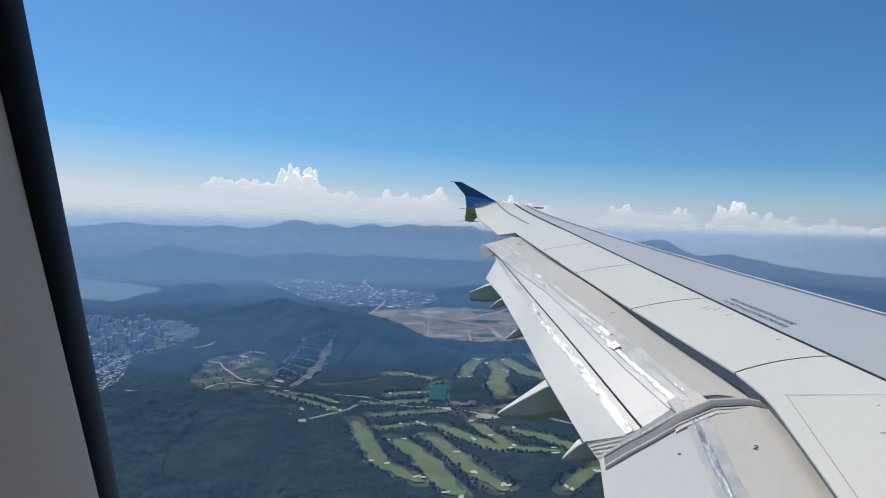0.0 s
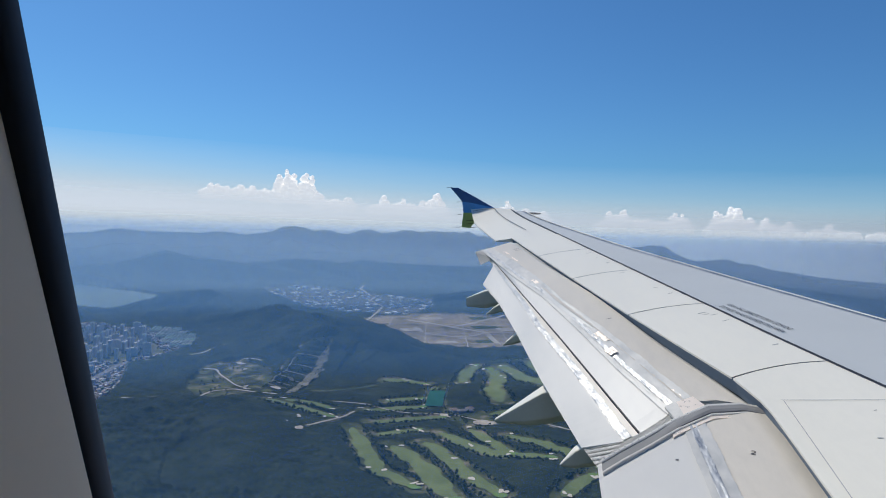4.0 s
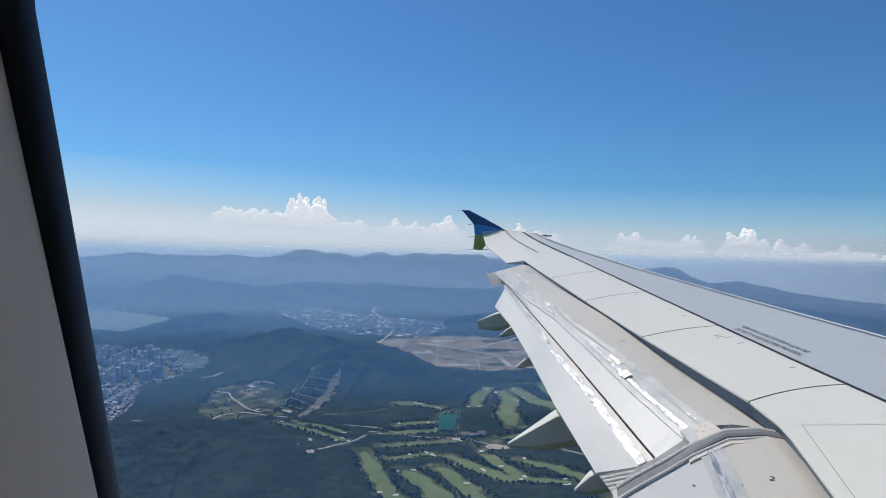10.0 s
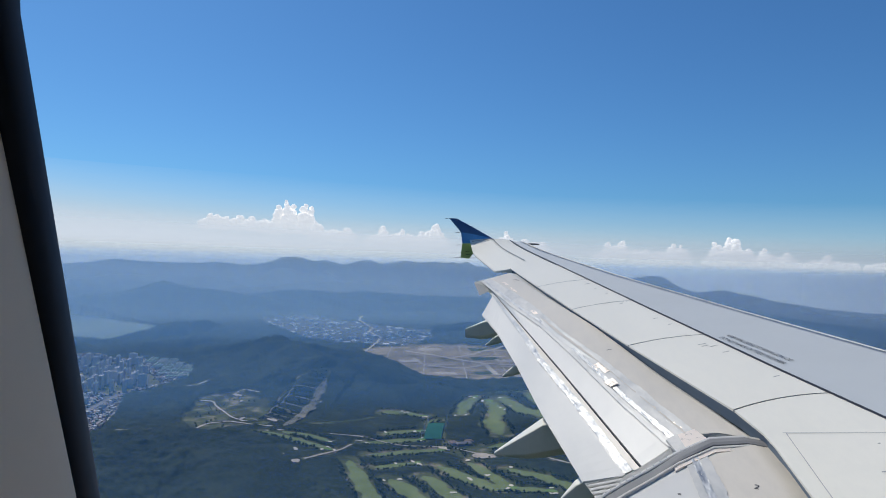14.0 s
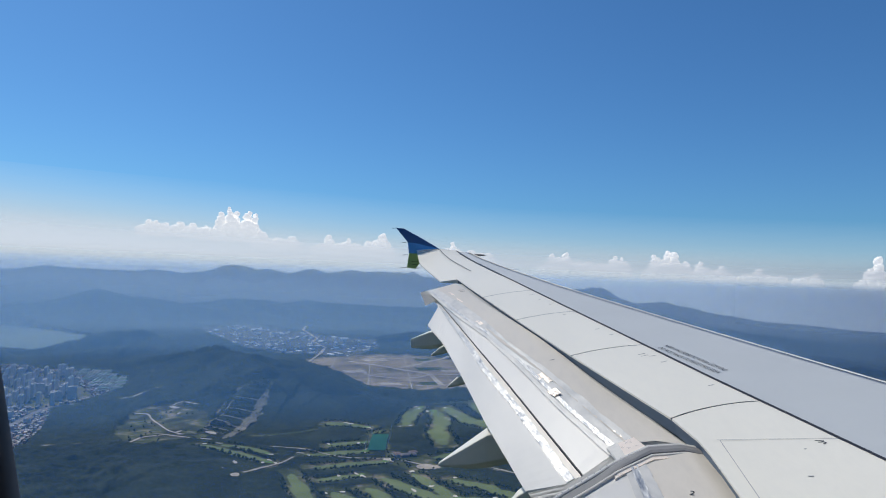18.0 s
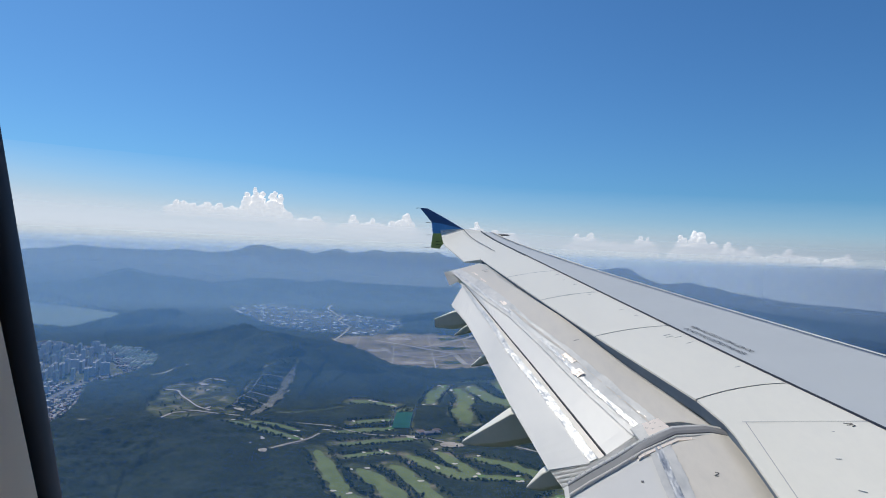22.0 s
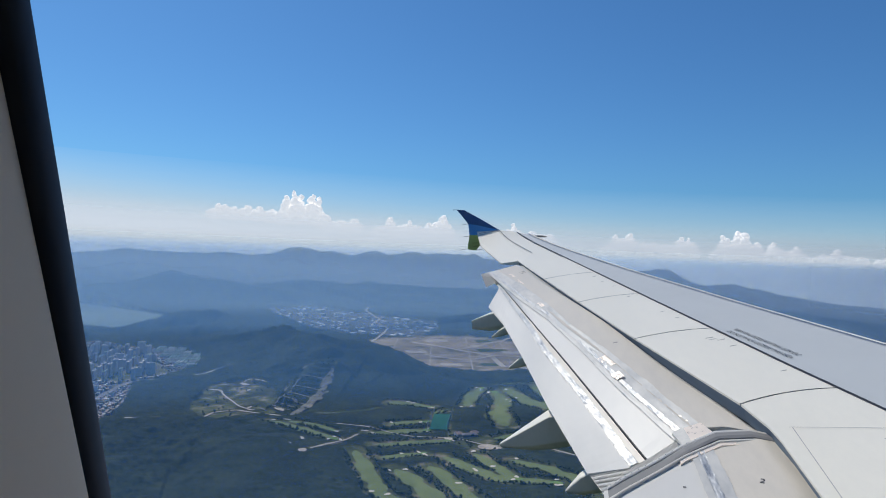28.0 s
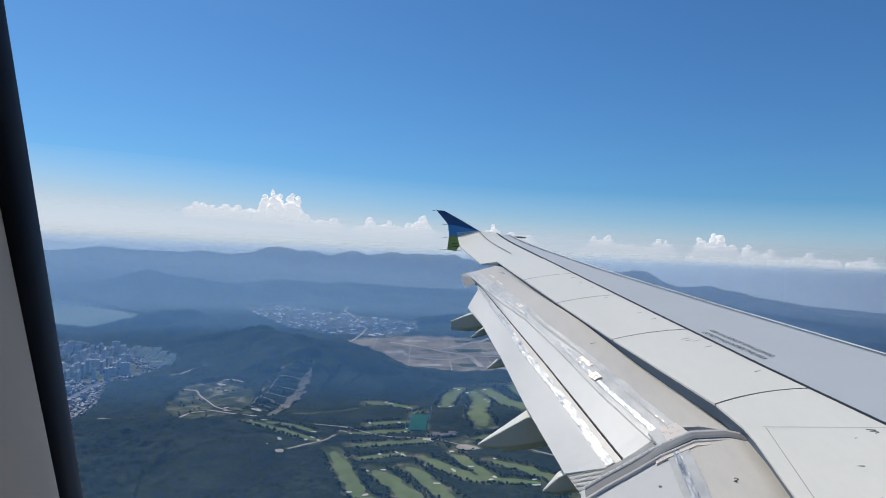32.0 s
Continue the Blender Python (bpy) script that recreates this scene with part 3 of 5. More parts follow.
# distance haze put in as tinted sheets, paler the farther out they stand
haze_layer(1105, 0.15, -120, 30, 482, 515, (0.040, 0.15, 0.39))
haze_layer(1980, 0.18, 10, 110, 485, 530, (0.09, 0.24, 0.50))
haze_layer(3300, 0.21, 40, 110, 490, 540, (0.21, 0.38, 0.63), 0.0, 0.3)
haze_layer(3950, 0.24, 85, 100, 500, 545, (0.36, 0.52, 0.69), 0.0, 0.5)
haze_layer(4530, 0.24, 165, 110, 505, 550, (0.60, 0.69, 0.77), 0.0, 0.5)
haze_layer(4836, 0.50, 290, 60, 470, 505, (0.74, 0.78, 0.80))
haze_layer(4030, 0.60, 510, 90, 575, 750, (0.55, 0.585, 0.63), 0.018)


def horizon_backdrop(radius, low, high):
    """A glowing sheet behind the last hills, haze painted into its emission: sea haze below, thin cloud veil above,
    fading into the sky.
    """
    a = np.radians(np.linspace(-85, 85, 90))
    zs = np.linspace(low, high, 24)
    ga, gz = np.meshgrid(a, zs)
    near = radius - 120 * np.clip((np.degrees(ga) - 3) / 12, 0, 1)      # the sheet is drawn in on the right and hides the far ground
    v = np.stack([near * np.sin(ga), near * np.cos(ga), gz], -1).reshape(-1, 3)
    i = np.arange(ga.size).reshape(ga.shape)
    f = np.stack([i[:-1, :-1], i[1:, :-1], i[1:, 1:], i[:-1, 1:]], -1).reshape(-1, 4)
    mat = bpy.data.materials.new("glowing_haze_band")
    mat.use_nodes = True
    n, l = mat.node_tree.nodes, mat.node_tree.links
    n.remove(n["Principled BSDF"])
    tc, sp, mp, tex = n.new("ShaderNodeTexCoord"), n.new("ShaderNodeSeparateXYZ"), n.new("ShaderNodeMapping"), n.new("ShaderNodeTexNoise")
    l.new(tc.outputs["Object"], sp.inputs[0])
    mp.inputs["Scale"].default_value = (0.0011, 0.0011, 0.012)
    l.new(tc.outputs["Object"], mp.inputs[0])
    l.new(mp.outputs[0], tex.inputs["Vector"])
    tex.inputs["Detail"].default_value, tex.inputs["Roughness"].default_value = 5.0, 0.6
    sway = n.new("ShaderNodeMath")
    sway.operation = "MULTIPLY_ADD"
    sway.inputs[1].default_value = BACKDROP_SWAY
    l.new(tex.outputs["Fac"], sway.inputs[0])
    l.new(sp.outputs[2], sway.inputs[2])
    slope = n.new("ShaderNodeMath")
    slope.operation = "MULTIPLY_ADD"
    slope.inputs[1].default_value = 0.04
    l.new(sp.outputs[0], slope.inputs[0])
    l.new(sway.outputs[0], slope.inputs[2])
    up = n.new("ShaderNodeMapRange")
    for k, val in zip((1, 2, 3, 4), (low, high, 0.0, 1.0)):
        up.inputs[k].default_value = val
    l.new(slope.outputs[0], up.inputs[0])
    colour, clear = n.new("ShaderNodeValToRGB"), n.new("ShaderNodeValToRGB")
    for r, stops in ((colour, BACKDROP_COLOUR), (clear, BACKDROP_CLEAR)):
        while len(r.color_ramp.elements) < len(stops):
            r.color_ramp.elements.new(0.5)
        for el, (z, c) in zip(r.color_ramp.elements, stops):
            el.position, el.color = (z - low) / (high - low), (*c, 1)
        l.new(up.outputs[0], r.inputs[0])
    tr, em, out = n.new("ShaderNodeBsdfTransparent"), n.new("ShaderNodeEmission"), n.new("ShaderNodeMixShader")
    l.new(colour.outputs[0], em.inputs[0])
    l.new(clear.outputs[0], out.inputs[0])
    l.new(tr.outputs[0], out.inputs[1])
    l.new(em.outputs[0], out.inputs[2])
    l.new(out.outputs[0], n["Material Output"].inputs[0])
    return tagged(link_mesh("backdrop", v, f.tolist(), mat, smooth=True), "glowing backdrop painted with pale sea haze and thin cloud veil", "backdrop", kind="structure")


# haze brightness by height, painted as emission colour and opacity
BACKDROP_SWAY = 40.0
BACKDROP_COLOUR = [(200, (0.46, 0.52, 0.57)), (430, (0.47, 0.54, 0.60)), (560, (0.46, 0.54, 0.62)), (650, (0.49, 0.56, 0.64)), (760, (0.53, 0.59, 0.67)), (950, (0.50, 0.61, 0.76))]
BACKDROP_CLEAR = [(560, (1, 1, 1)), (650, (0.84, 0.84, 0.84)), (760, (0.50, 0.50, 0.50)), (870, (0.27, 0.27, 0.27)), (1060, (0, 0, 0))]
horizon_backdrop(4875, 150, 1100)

# ---- fairways, roads, clearings laid on the land ----
for k, (pts, half) in enumerate(FAIRWAYS):
    drape("fairway", pts, half * 0.88, M_FAIRWAY, "mown green golf fairway between dark tree lines", "fairway", 1.6, True, "golf fairways", "", 0.35, k)
for nm, pts, half, mat, lab in ROADS:
    drape(nm, pts, half, mat, lab, "road", 2.2, kind="structure", wobble=0.0 if half > 11 else 0.4, seed=len(pts))
drape("driving_range", [(-61, 1800), (-63, 1890), (-65, 1980)], 25, M_NET, "turquoise netted driving range beside the fairways", "golf range", 3.0)

# ---- the aircraft wing; x forward, y outboard, z up from the wing root ----
DIH = 0.09805


def W(s, a, dz=0.0):
    """A point of the wing: span s from the centre line, a aft of the root's front edge, dz over the upper skin."""
    return Vector((-a, s, (s - 2) * DIH + dz + 0.055 * max(0.0, (s - 15.4) / 1.6) ** 2))


def lerp_line(pts, u):
    """A point (s, a) along a line of pairs, u from 0 to 1 by span."""
    s = pts[0][0] + (pts[-1][0] - pts[0][0]) * u
    ss, aa = [p[0] for p in pts], [p[1] for p in pts]
    if ss[0] > ss[-1]:
        return s, float(np.interp(s, ss[::-1], aa[::-1]))
    return s, float(np.interp(s, ss, aa))


def W2(s, a, dz=0.0):
    """A point of the outer flap, whose depth shrinks towards the tip."""
    return W(s, a, dz * float(np.interp(s, (6.9, 13.6), (1.0, 0.25))))


def WT(s, a, dz=0.0):
    """A point of the tip, which curls up towards its rear corner."""
    return W(s, a, dz + 0.13 * max(0.0, (s - 15.6) / 1.4) ** 2 * min(1.0, max(0.0, (a - 7.9) / 0.9)))


def loft(lines, steps, thick=0.0, down=None, at=W):
    """A skin through lines ((s, a) list, dz); with thick also an underside and closed rims."""
    bm = bmesh.new()
    grid = []
    for pts, dz in lines:
        spots = [lerp_line(pts, u / steps) for u in range(steps + 1)]
        grid.append([bm.verts.new(at(s, a, dz(s) if callable(dz) else dz)) for s, a in spots])
    for r0, r1 in zip(grid, grid[1:]):
        for i in range(steps):
            bm.faces.new((r0[i], r0[i + 1], r1[i + 1], r1[i]))
    if thick:
        low = [[bm.verts.new(v.co + Vector((0, 0, -thick * (down[j] if down else 1)))) for v in row] for j, row in enumerate(grid)]
        for r0, r1 in zip(low, low[1:]):
            for i in range(steps):
                bm.faces.new((r0[i], r1[i], r1[i + 1], r0[i + 1]))
        for g, h in ((grid[0], low[0]), (grid[-1], low[-1])):
            for i in range(steps):
                bm.faces.new((g[i], h[i], h[i + 1], g[i + 1]))
        for i in (0, steps):
            for j in range(len(lines) - 1):
                bm.faces.new((grid[j][i], grid[j + 1][i], low[j + 1][i], low[j][i]))
    return bm


wing = thing("aircraft_wing", "white and grey airliner wing with its flaps run out", "aircraft wing", PLANE_M)

LE = [(16.8, 7.66), (14.8, 6.86), (12.63, 5.90), (10.26, 4.72), (8.49, 3.80), (6.0, 2.50), (2.0, 0.42)]
SEAM = [(17.0, 7.99), (13.55, 6.80), (10.47, 5.745), (8.01, 4.893), (6.94, 4.50), (2.0, 2.70)]
FRONT = [(s, a + 0.022) for s, a in SEAM]
SP_TE = [(13.86, 7.80), (12.13, 7.235), (10.60, 6.735), (8.92, 6.17), (7.13, 5.527), (6.62, 5.417), (5.79, 5.41), (2.0, 5.40)]


def shift(pts, da):
    return [(s, a + da) for s, a in pts]


# box of the wing: crown, rounded nose and underside
part("wing_skin", loft([(shift(SEAM, 0.0), -0.36), (shift(LE, 0.25), -0.30), (shift(LE, 0.02), -0.14), (shift(LE, -0.03), -0.07), (shift(LE, 0.0), -0.02), (shift(LE, 0.10), 0.0),
                        (shift(LE, 0.16), 0.0), (shift(SEAM, -0.012), 0.0), (shift(SEAM, 0.012), -0.02), (shift(SEAM, 0.0), -0.36)], 40), M_WING, wing, "bluish grey painted upper wing skin")
# highlight along the leading edge, put in as a strip of white paint
part("slat_edge", loft([(shift(LE, -0.010), -0.012), (shift(LE, 0.015), 0.004), (shift(LE, 0.06), 0.006)], 40), M_WHITE, wing, "white strip painted as the highlight of the leading edge")
part("slat_joint", loft([(shift(LE, 0.085), 0.004), (shift(LE, 0.100), 0.004)], 40), M_JOINT, wing, "thin bluish joint behind the leading edge")
part("walkway_line", loft([(shift(SEAM, -0.016), 0.006), (shift(SEAM, 0.022), 0.008)], 40), M_BLACK, wing, "black painted line along the wing")

# outer panel with the aileron, up to the tip
TIP_TE = [(17.0, 8.95), (16.0, 8.76), (13.86, 8.10)]
SEAM_OUT = [(17.0, 8.02), (13.86, 6.94)]
part("tip_panel", loft([(SEAM_OUT, 0.0), ([(17.0, 8.45), (13.86, 7.55)], 0.0), (TIP_TE, -0.05)], 16, 0.10, [1.6, 1.2, 0.2], WT), M_WHITE, wing, "off-white outer wing panel")
part("aileron_gap", loft([([(16.95, 8.385), (14.47, 7.532)], 0.014), ([(16.95, 8.405), (14.47, 7.552)], 0.014)], 12, at=WT), M_RUBBER, wing, "dark hinge gap of the aileron")
part("aileron_gap", loft([([(16.97, 8.40), (16.72, 8.86)], 0.012), ([(16.93, 8.40), (16.68, 8.86)], 0.012)], 4, at=WT), M_RUBBER, wing, "dark hinge gap of the aileron")

# four spoilers and the fixed inner panel, with curved gaps between them
JOINTS = [(13.86, 13.86), (12.134, 12.44), (10.604, 10.90), (8.927, 9.20), (7.136, 7.43), (2.0, 2.0)]


def along(pts, s):
    return float(np.interp(s, [p[0] for p in pts[::-1]], [p[1] for p in pts[::-1]]))


for k, ((to, fo), (ti, fi)) in enumerate(zip(JOINTS, JOINTS[1:])):
    bm = bmesh.new()
    rows = []
    cells = 24 if k == 4 else 9
    for j in range(9):
        v = j / 8
        so, si = fo + (to - fo) * v ** 1.7 - 0.008, fi + (ti - fi) * v ** 1.7 + 0.008
        row = []
        for i in range(cells + 1):
            s = so + (si - so) * i / cells
            a0, a1 = along(FRONT, s), along(SP_TE, s)
            row.append(bm.verts.new(W(s, a0 + (a1 - a0) * v, 0.004 - 0.006 * v * v)))
        rows.append(row)
    for r0, r1 in zip(rows, rows[1:]):
        for i in range(cells):
            bm.faces.new((r0[i], r0[i + 1], r1[i + 1], r1[i]))
    low = [bm.verts.new(v.co - Vector((0, 0, 0.018))) for v in rows[-1]]
    for i in range(cells):
        bm.faces.new((rows[-1][i], rows[-1][i + 1], low[i + 1], low[i]))
    part("inner_panel" if k == 4 else "spoiler", bm, M_WHITE, wing, "off-white inner wing panel with faint joints" if k == 4 else "off-white spoiler panel")
# bay under the spoilers, its shade painted dark blue-grey
part("spoiler_bay", loft([(FRONT[:], -0.03), (shift(SP_TE, -0.10), -0.06)], 30, 0.25), M_DARK, wing, "bay under the spoilers, coloured as dark blue shade")
part("panel_joint", loft([([(6.68, 5.275), (5.0, 5.33)], 0.006), ([(6.68, 5.281), (5.0, 5.336)], 0.006)], 6), M_SCUFF, wing)
part("panel_joint", loft([([(6.69, 5.30), (6.66, 4.40)], 0.0065), ([(6.685, 5.30), (6.655, 4.40)], 0.0065)], 6), M_SCUFF, wing)
# cove ahead of the flap, painted in the same shade colour
part("flap_cove", loft([(shift(SP_TE, -0.02), -0.03), (shift(SP_TE, -0.05), -0.16), (shift(SP_TE, -0.30), -0.22)], 30), M_DARK, wing, "cove in front of the flap with its shade put into the colour")

# outer flap: lines from the front of the flap to its trailing edge
L1 = [(13.52, 7.786), (11.79, 7.19), (9.84, 6.456), (8.45, 6.03), (7.49, 5.689), (6.86, 5.48)]
L1B = [(13.30, 7.98), (11.88, 7.43), (9.83, 6.71), (8.55, 6.26), (6.92, 5.71)]
L2 = [(13.09, 8.194), (11.96, 7.688), (10.89, 7.296), (9.83, 6.97), (8.63, 6.508), (6.94, 5.955)]
L3 = [(13.09, 8.288), (12.14, 7.934), (11.25, 7.604), (10.22, 7.169), (9.20, 6.826), (7.76, 6.392), (6.90, 6.09)]
L4 = [(12.57, 8.04), (10.93, 7.549), (8.79, 6.903), (6.80, 6.325)]
L5 = [(12.24, 8.003), (11.48, 7.797), (10.52, 7.522), (9.36, 7.225), (8.09, 6.825), (6.80, 6.466)]
L6 = [(11.55, 8.108), (10.69, 7.795), (9.57, 7.482), (8.28, 7.153), (7.02, 6.788)]


def tuck(lift=0.0):
    """Depth of the flap's front under the spoilers: close up outboard, well open towards the joint."""
    return lambda s: float(np.interp(s, (6.9, 8.0, 9.0, 10.2, 13.6), (-0.115, -0.112, -0.075, -0.052, -0.030))) / float(np.interp(s, (6.9, 13.6), (1.0, 0.25))) + lift


flap = part("outer_flap", loft([(shift(L1, -0.12), -0.20), (L1, tuck()), (L1B, -0.10), (L2, -0.125), (L3, -0.205), (L4, -0.305)], 40, 0.12, [0.3, 1, 1, 1, 0.6, 0.15], W2), M_PANEL, wing, "white outer flap with worn beige front")
part("front_panel", loft([(shift(L1, 0.01), tuck(0.008)), (L1B, -0.094), (shift(L2, -0.01), -0.118)], 40, at=W2), M_BEIGE, flap, "beige weathered front of the flap", True)
# end piece outboard of the tab
bm = bmesh.new()
for q in ([W2(12.57, 8.045, -0.30), W2(13.09, 8.20, -0.12), W2(13.06, 8.396, -0.22), W2(12.12, 8.195, -0.23)],):
    bm.faces.new([bm.verts.new(v) for v in q])
bmesh.ops.solidify(bm, geom=bm.faces[:], thickness=0.03)
part("flap_end", bm, M_PANEL, flap)


def foil(name, a_line, b_line, dz_a, dz_b, steps, seed, parent, label, at=W2, mat=None, lumpy=1.0):
    """A strip of crumpled metal tape, uneven at its edges."""
    rng = random.Random(seed)
    bm = bmesh.new()
    rows = []
    cells = 7
    for u in range(steps + 1):
        s0, a0 = lerp_line(a_line, u / steps)
        s1, a1 = lerp_line(b_line, u / steps)
        e0, e1 = 0.05 * (noise.noise((s0 * 3, seed, 2)) + rng.random() - 0.5), 0.07 * noise.noise((s0 * 2.2, seed, 8)) + 0.03 * rng.random()
        row = []
        for j in range(cells + 1):
            v = (j / cells) * (1 - e0 - e1) + e0
            lump = 0.010 * lumpy * (noise.noise((s0 * 7, v * 3, seed)) + 0.7 * noise.noise((s0 * 19, v * 7, seed + 5)))
            row.append(bm.verts.new(at(s0 + (s1 - s0) * v, a0 + (a1 - a0) * v, dz_a + (dz_b - dz_a) * v) + Vector((0, 0, 0.014 + lump))))
        rows.append(row)
    for r0, r1 in zip(rows, rows[1:]):
        for j in range(cells):
            bm.faces.new((r0[j], r0[j + 1], r1[j + 1], r1[j]))
    return part(name, bm, mat or M_FOIL, parent, label, True)


foil("clear_tape", shift(L2, -0.085), shift(L3, -0.075), -0.112, -0.166, 160, 5, flap, "pale cloudy sealing tape along the flap", W2, M_TAPE, 0.45)
foil("clear_tape", shift(L3, -0.045), shift(L3, 0.006), -0.182, -0.208, 160, 6, flap, "pale cloudy sealing tape along the flap", W2, M_TAPE, 0.3)
foil("foil_tape", shift(L3, -0.088), shift(L3, -0.048), -0.156, -0.180, 420, 3, flap, "crumpled silver sealing tape along the flap", W2, None, 0.45)
for ps, pa, pw in ((8.53, 6.52, 0.13), (8.13, 6.44, 0.07), (12.65, 7.83, 0.12), (10.79, 7.29, 0.10), (12.2, 7.68, 0.16), (7.1, 6.02, 0.08)):
    foil("tape_patch", [(ps + pw, pa - 0.05 + 0.36 * pw), (ps - pw, pa - 0.05 - 0.36 * pw)], [(ps + pw, pa + 0.035 + 0.36 * pw), (ps - pw, pa + 0.035 - 0.36 * pw)], -0.128, -0.170, 16, int(ps * 10), flap, "bright lifted end of a tape strip", W2, M_PLATE, 0.7)
tab = part("flap_tab", loft([(shift(L4, 0.010), -0.318), (L5, -0.375), (L6, -0.548), (shift(L6, -0.02), -0.575)], 40, 0.05, [1, 1, 0.3, 0.1], W2), M_PANEL, wing, "white rear flap element")
part("tab_front", loft([(shift(L4, 0.014), -0.312), (shift(L5, -0.035), -0.358)], 40, at=W2), M_BEIGE, tab, "beige strip in front of the rear element")
foil("foil_tape", shift(L5, -0.075), shift(L5, -0.005), -0.345, -0.375, 320, 9, tab, "narrow crumpled silver tape on the rear element", W2, None, 0.35)
part("slot_edge", loft([(shift(L4, -0.001), -0.298), (shift(L4, 0.009), -0.300), (shift(L4, 0.011), -0.33)], 40, at=W2), M_BLACK, flap, "dark slot between the flap elements")

# seal beam between outer and inner flap
BEAM = [(6.80, 5.30), (6.835, 5.54), (6.79, 5.80), (6.585, 6.09), (6.38, 6.31), (6.19, 6.524), (6.05, 6.67)]
BEAM_DZ = [-0.14, -0.10, -0.09, -0.105, -0.12, -0.13, -0.14]


def beam(off0, off1, up, mat, name, label, drop=0.05, swell=0.0, k0=0, k1=30):
    """A curved bar along the flap joint, offset inboard by off0..off1; swell raises its front half."""
    bm = bmesh.new()
    rows = []
    for k in range(k0, k1 + 1):
        u = k / 30 * (len(BEAM) - 1)
        i = min(int(u), len(BEAM) - 2)
        t = u - i
        s, a = (BEAM[i][j] + (BEAM[i + 1][j] - BEAM[i][j]) * t for j in (0, 1))
        dz = BEAM_DZ[i] + (BEAM_DZ[i + 1] - BEAM_DZ[i]) * t
        lift = up + swell * max(0.0, min(1.0, (19 - k) / 8))
        q = []
        for off, h in ((off0, -drop), (off0, lift * 0.6), (off0 * 0.75 + off1 * 0.25, lift), (off0 * 0.25 + off1 * 0.75, lift), (off1, lift * 0.6), (off1, -drop)):
            q.append(bm.verts.new(W(s - off, a, dz + h)))
        rows.append(q)
    for r0, r1 in zip(rows, rows[1:]):
        for j in range(5):
            bm.faces.new((r0[j], r0[j + 1], r1[j + 1], r1[j]))
    bm.faces.new(rows[0])
    bm.faces.new(rows[-1][::-1])
    return part(name, bm, mat, wing, label)


beam(-0.03, 0.014, 0.014, M_STRIP, "seal_strip", "bright steel strip along the flap joint")
beam(0.014, 0.115, 0.002, M_BEAM, "flap_seal", "curved grey rubber seal between two flaps", 0.05, 0.022)
beam(0.115, 0.140, 0.006, M_STRIP, "seal_strip", "bright steel strip along the flap joint")
beam(0.140, 0.190, -0.006, M_PLATE, "seal_plate", "bright metal plate along the seal", 0.03, 0.0, 6, 16)
for k in range(14):
    u = 2.6 + k * 0.25
    i = min(int(u), len(BEAM) - 2)
    s_, a_ = (BEAM[i][j] + (BEAM[i + 1][j] - BEAM[i][j]) * (u - i) for j in (0, 1))
    z_ = BEAM_DZ[i] + (BEAM_DZ[i + 1] - BEAM_DZ[i]) * (u - i)
    bm = bmesh.new()
    bmesh.ops.create_cone(bm, cap_ends=True, segments=8, radius1=0.005, radius2=0.004, depth=0.004, matrix=Matrix.Translation(W(s_ + 0.008, a_, z_ + 0.015)))
    part("rivet", bm, M_SCUFF, wing)

# white rib closing the flap towards the beam
bm = bmesh.new()
RIB_A = [(6.92, 5.96, -0.127), (6.90, 6.09, -0.207), (6.80, 6.328, -0.306), (6.80, 6.465, -0.376), (7.00, 6.775, -0.548)]
RIB_B = [(6.70, 5.96, -0.12), (6.58, 6.09, -0.14), (6.38, 6.31, -0.16), (6.20, 6.50, -0.18), (6.05, 6.68, -0.21)]
ra, rb = [bm.verts.new(W(*q)) for q in RIB_A], [bm.verts.new(W(*q)) for q in RIB_B]
for i in range(4):
    bm.faces.new((ra[i], ra[i + 1], rb[i + 1], rb[i]))
bmesh.ops.solidify(bm, geom=bm.faces[:], thickness=0.01)
part("end_rib", bm, M_PANEL, wing, "white closing rib at the end of the flap")

# inner flap
I0, I1, I2, I3, I3A, I3B, I4 = [[(so, a), (2.0, a - 0.03)] for so, a in ((6.70, 5.30), (6.76, 5.52), (6.72, 5.845), (6.66, 5.93), (6.47, 6.19), (6.24, 6.44), (6.05, 6.70))]
inner = part("inner_flap", loft([(I0, -0.19), (shift(I0, 0.06), -0.125), (I1, -0.10), (I2, -0.108), (I3, -0.116), (I3A, -0.130), (I3B, -0.143), (I4, -0.157), (shift(I4, -0.01), -0.19)], 24, 0.12, [0.3, 1, 1, 1, 1, 1, 0.6, 0.2, 0.1]), M_PANEL, wing, "white inner flap")
part("front_panel", loft([(I0, -0.184), (shift(I0, 0.06), -0.119), (I1, -0.095), (shift(I2, 0.022), -0.106)], 24), M_BEIGE, inner, "beige weathered front of the flap", True)
IT = [(6.55, 5.865), (2.0, 5.84)]
foil("clear_tape", IT, shift(IT, 0.18), -0.113, -0.126, 160, 25, inner, "pale cloudy sealing tape along the flap", W, M_TAPE, 0.35)
foil("foil_tape", shift(IT, 0.075), shift(IT, 0.13), -0.114, -0.119, 300, 21, inner, "crumpled silver sealing tape along the flap", W, None, 0.8)
# bright metal corner plate at the joint
part("corner_plate", loft([([(6.98, 5.875), (6.80, 5.815)], -0.085), ([(6.91, 6.045), (6.64, 6.015)], -0.108)], 6, 0.02), M_PLATE, wing, "small bright metal plate at the flap joint")
part("plate_edge", loft([([(6.93, 6.02), (6.68, 6.00)], -0.100), ([(6.87, 6.115), (6.60, 6.06)], -0.118)], 6, 0.02), M_STRIP, wing, "bright strip beside the corner plate")


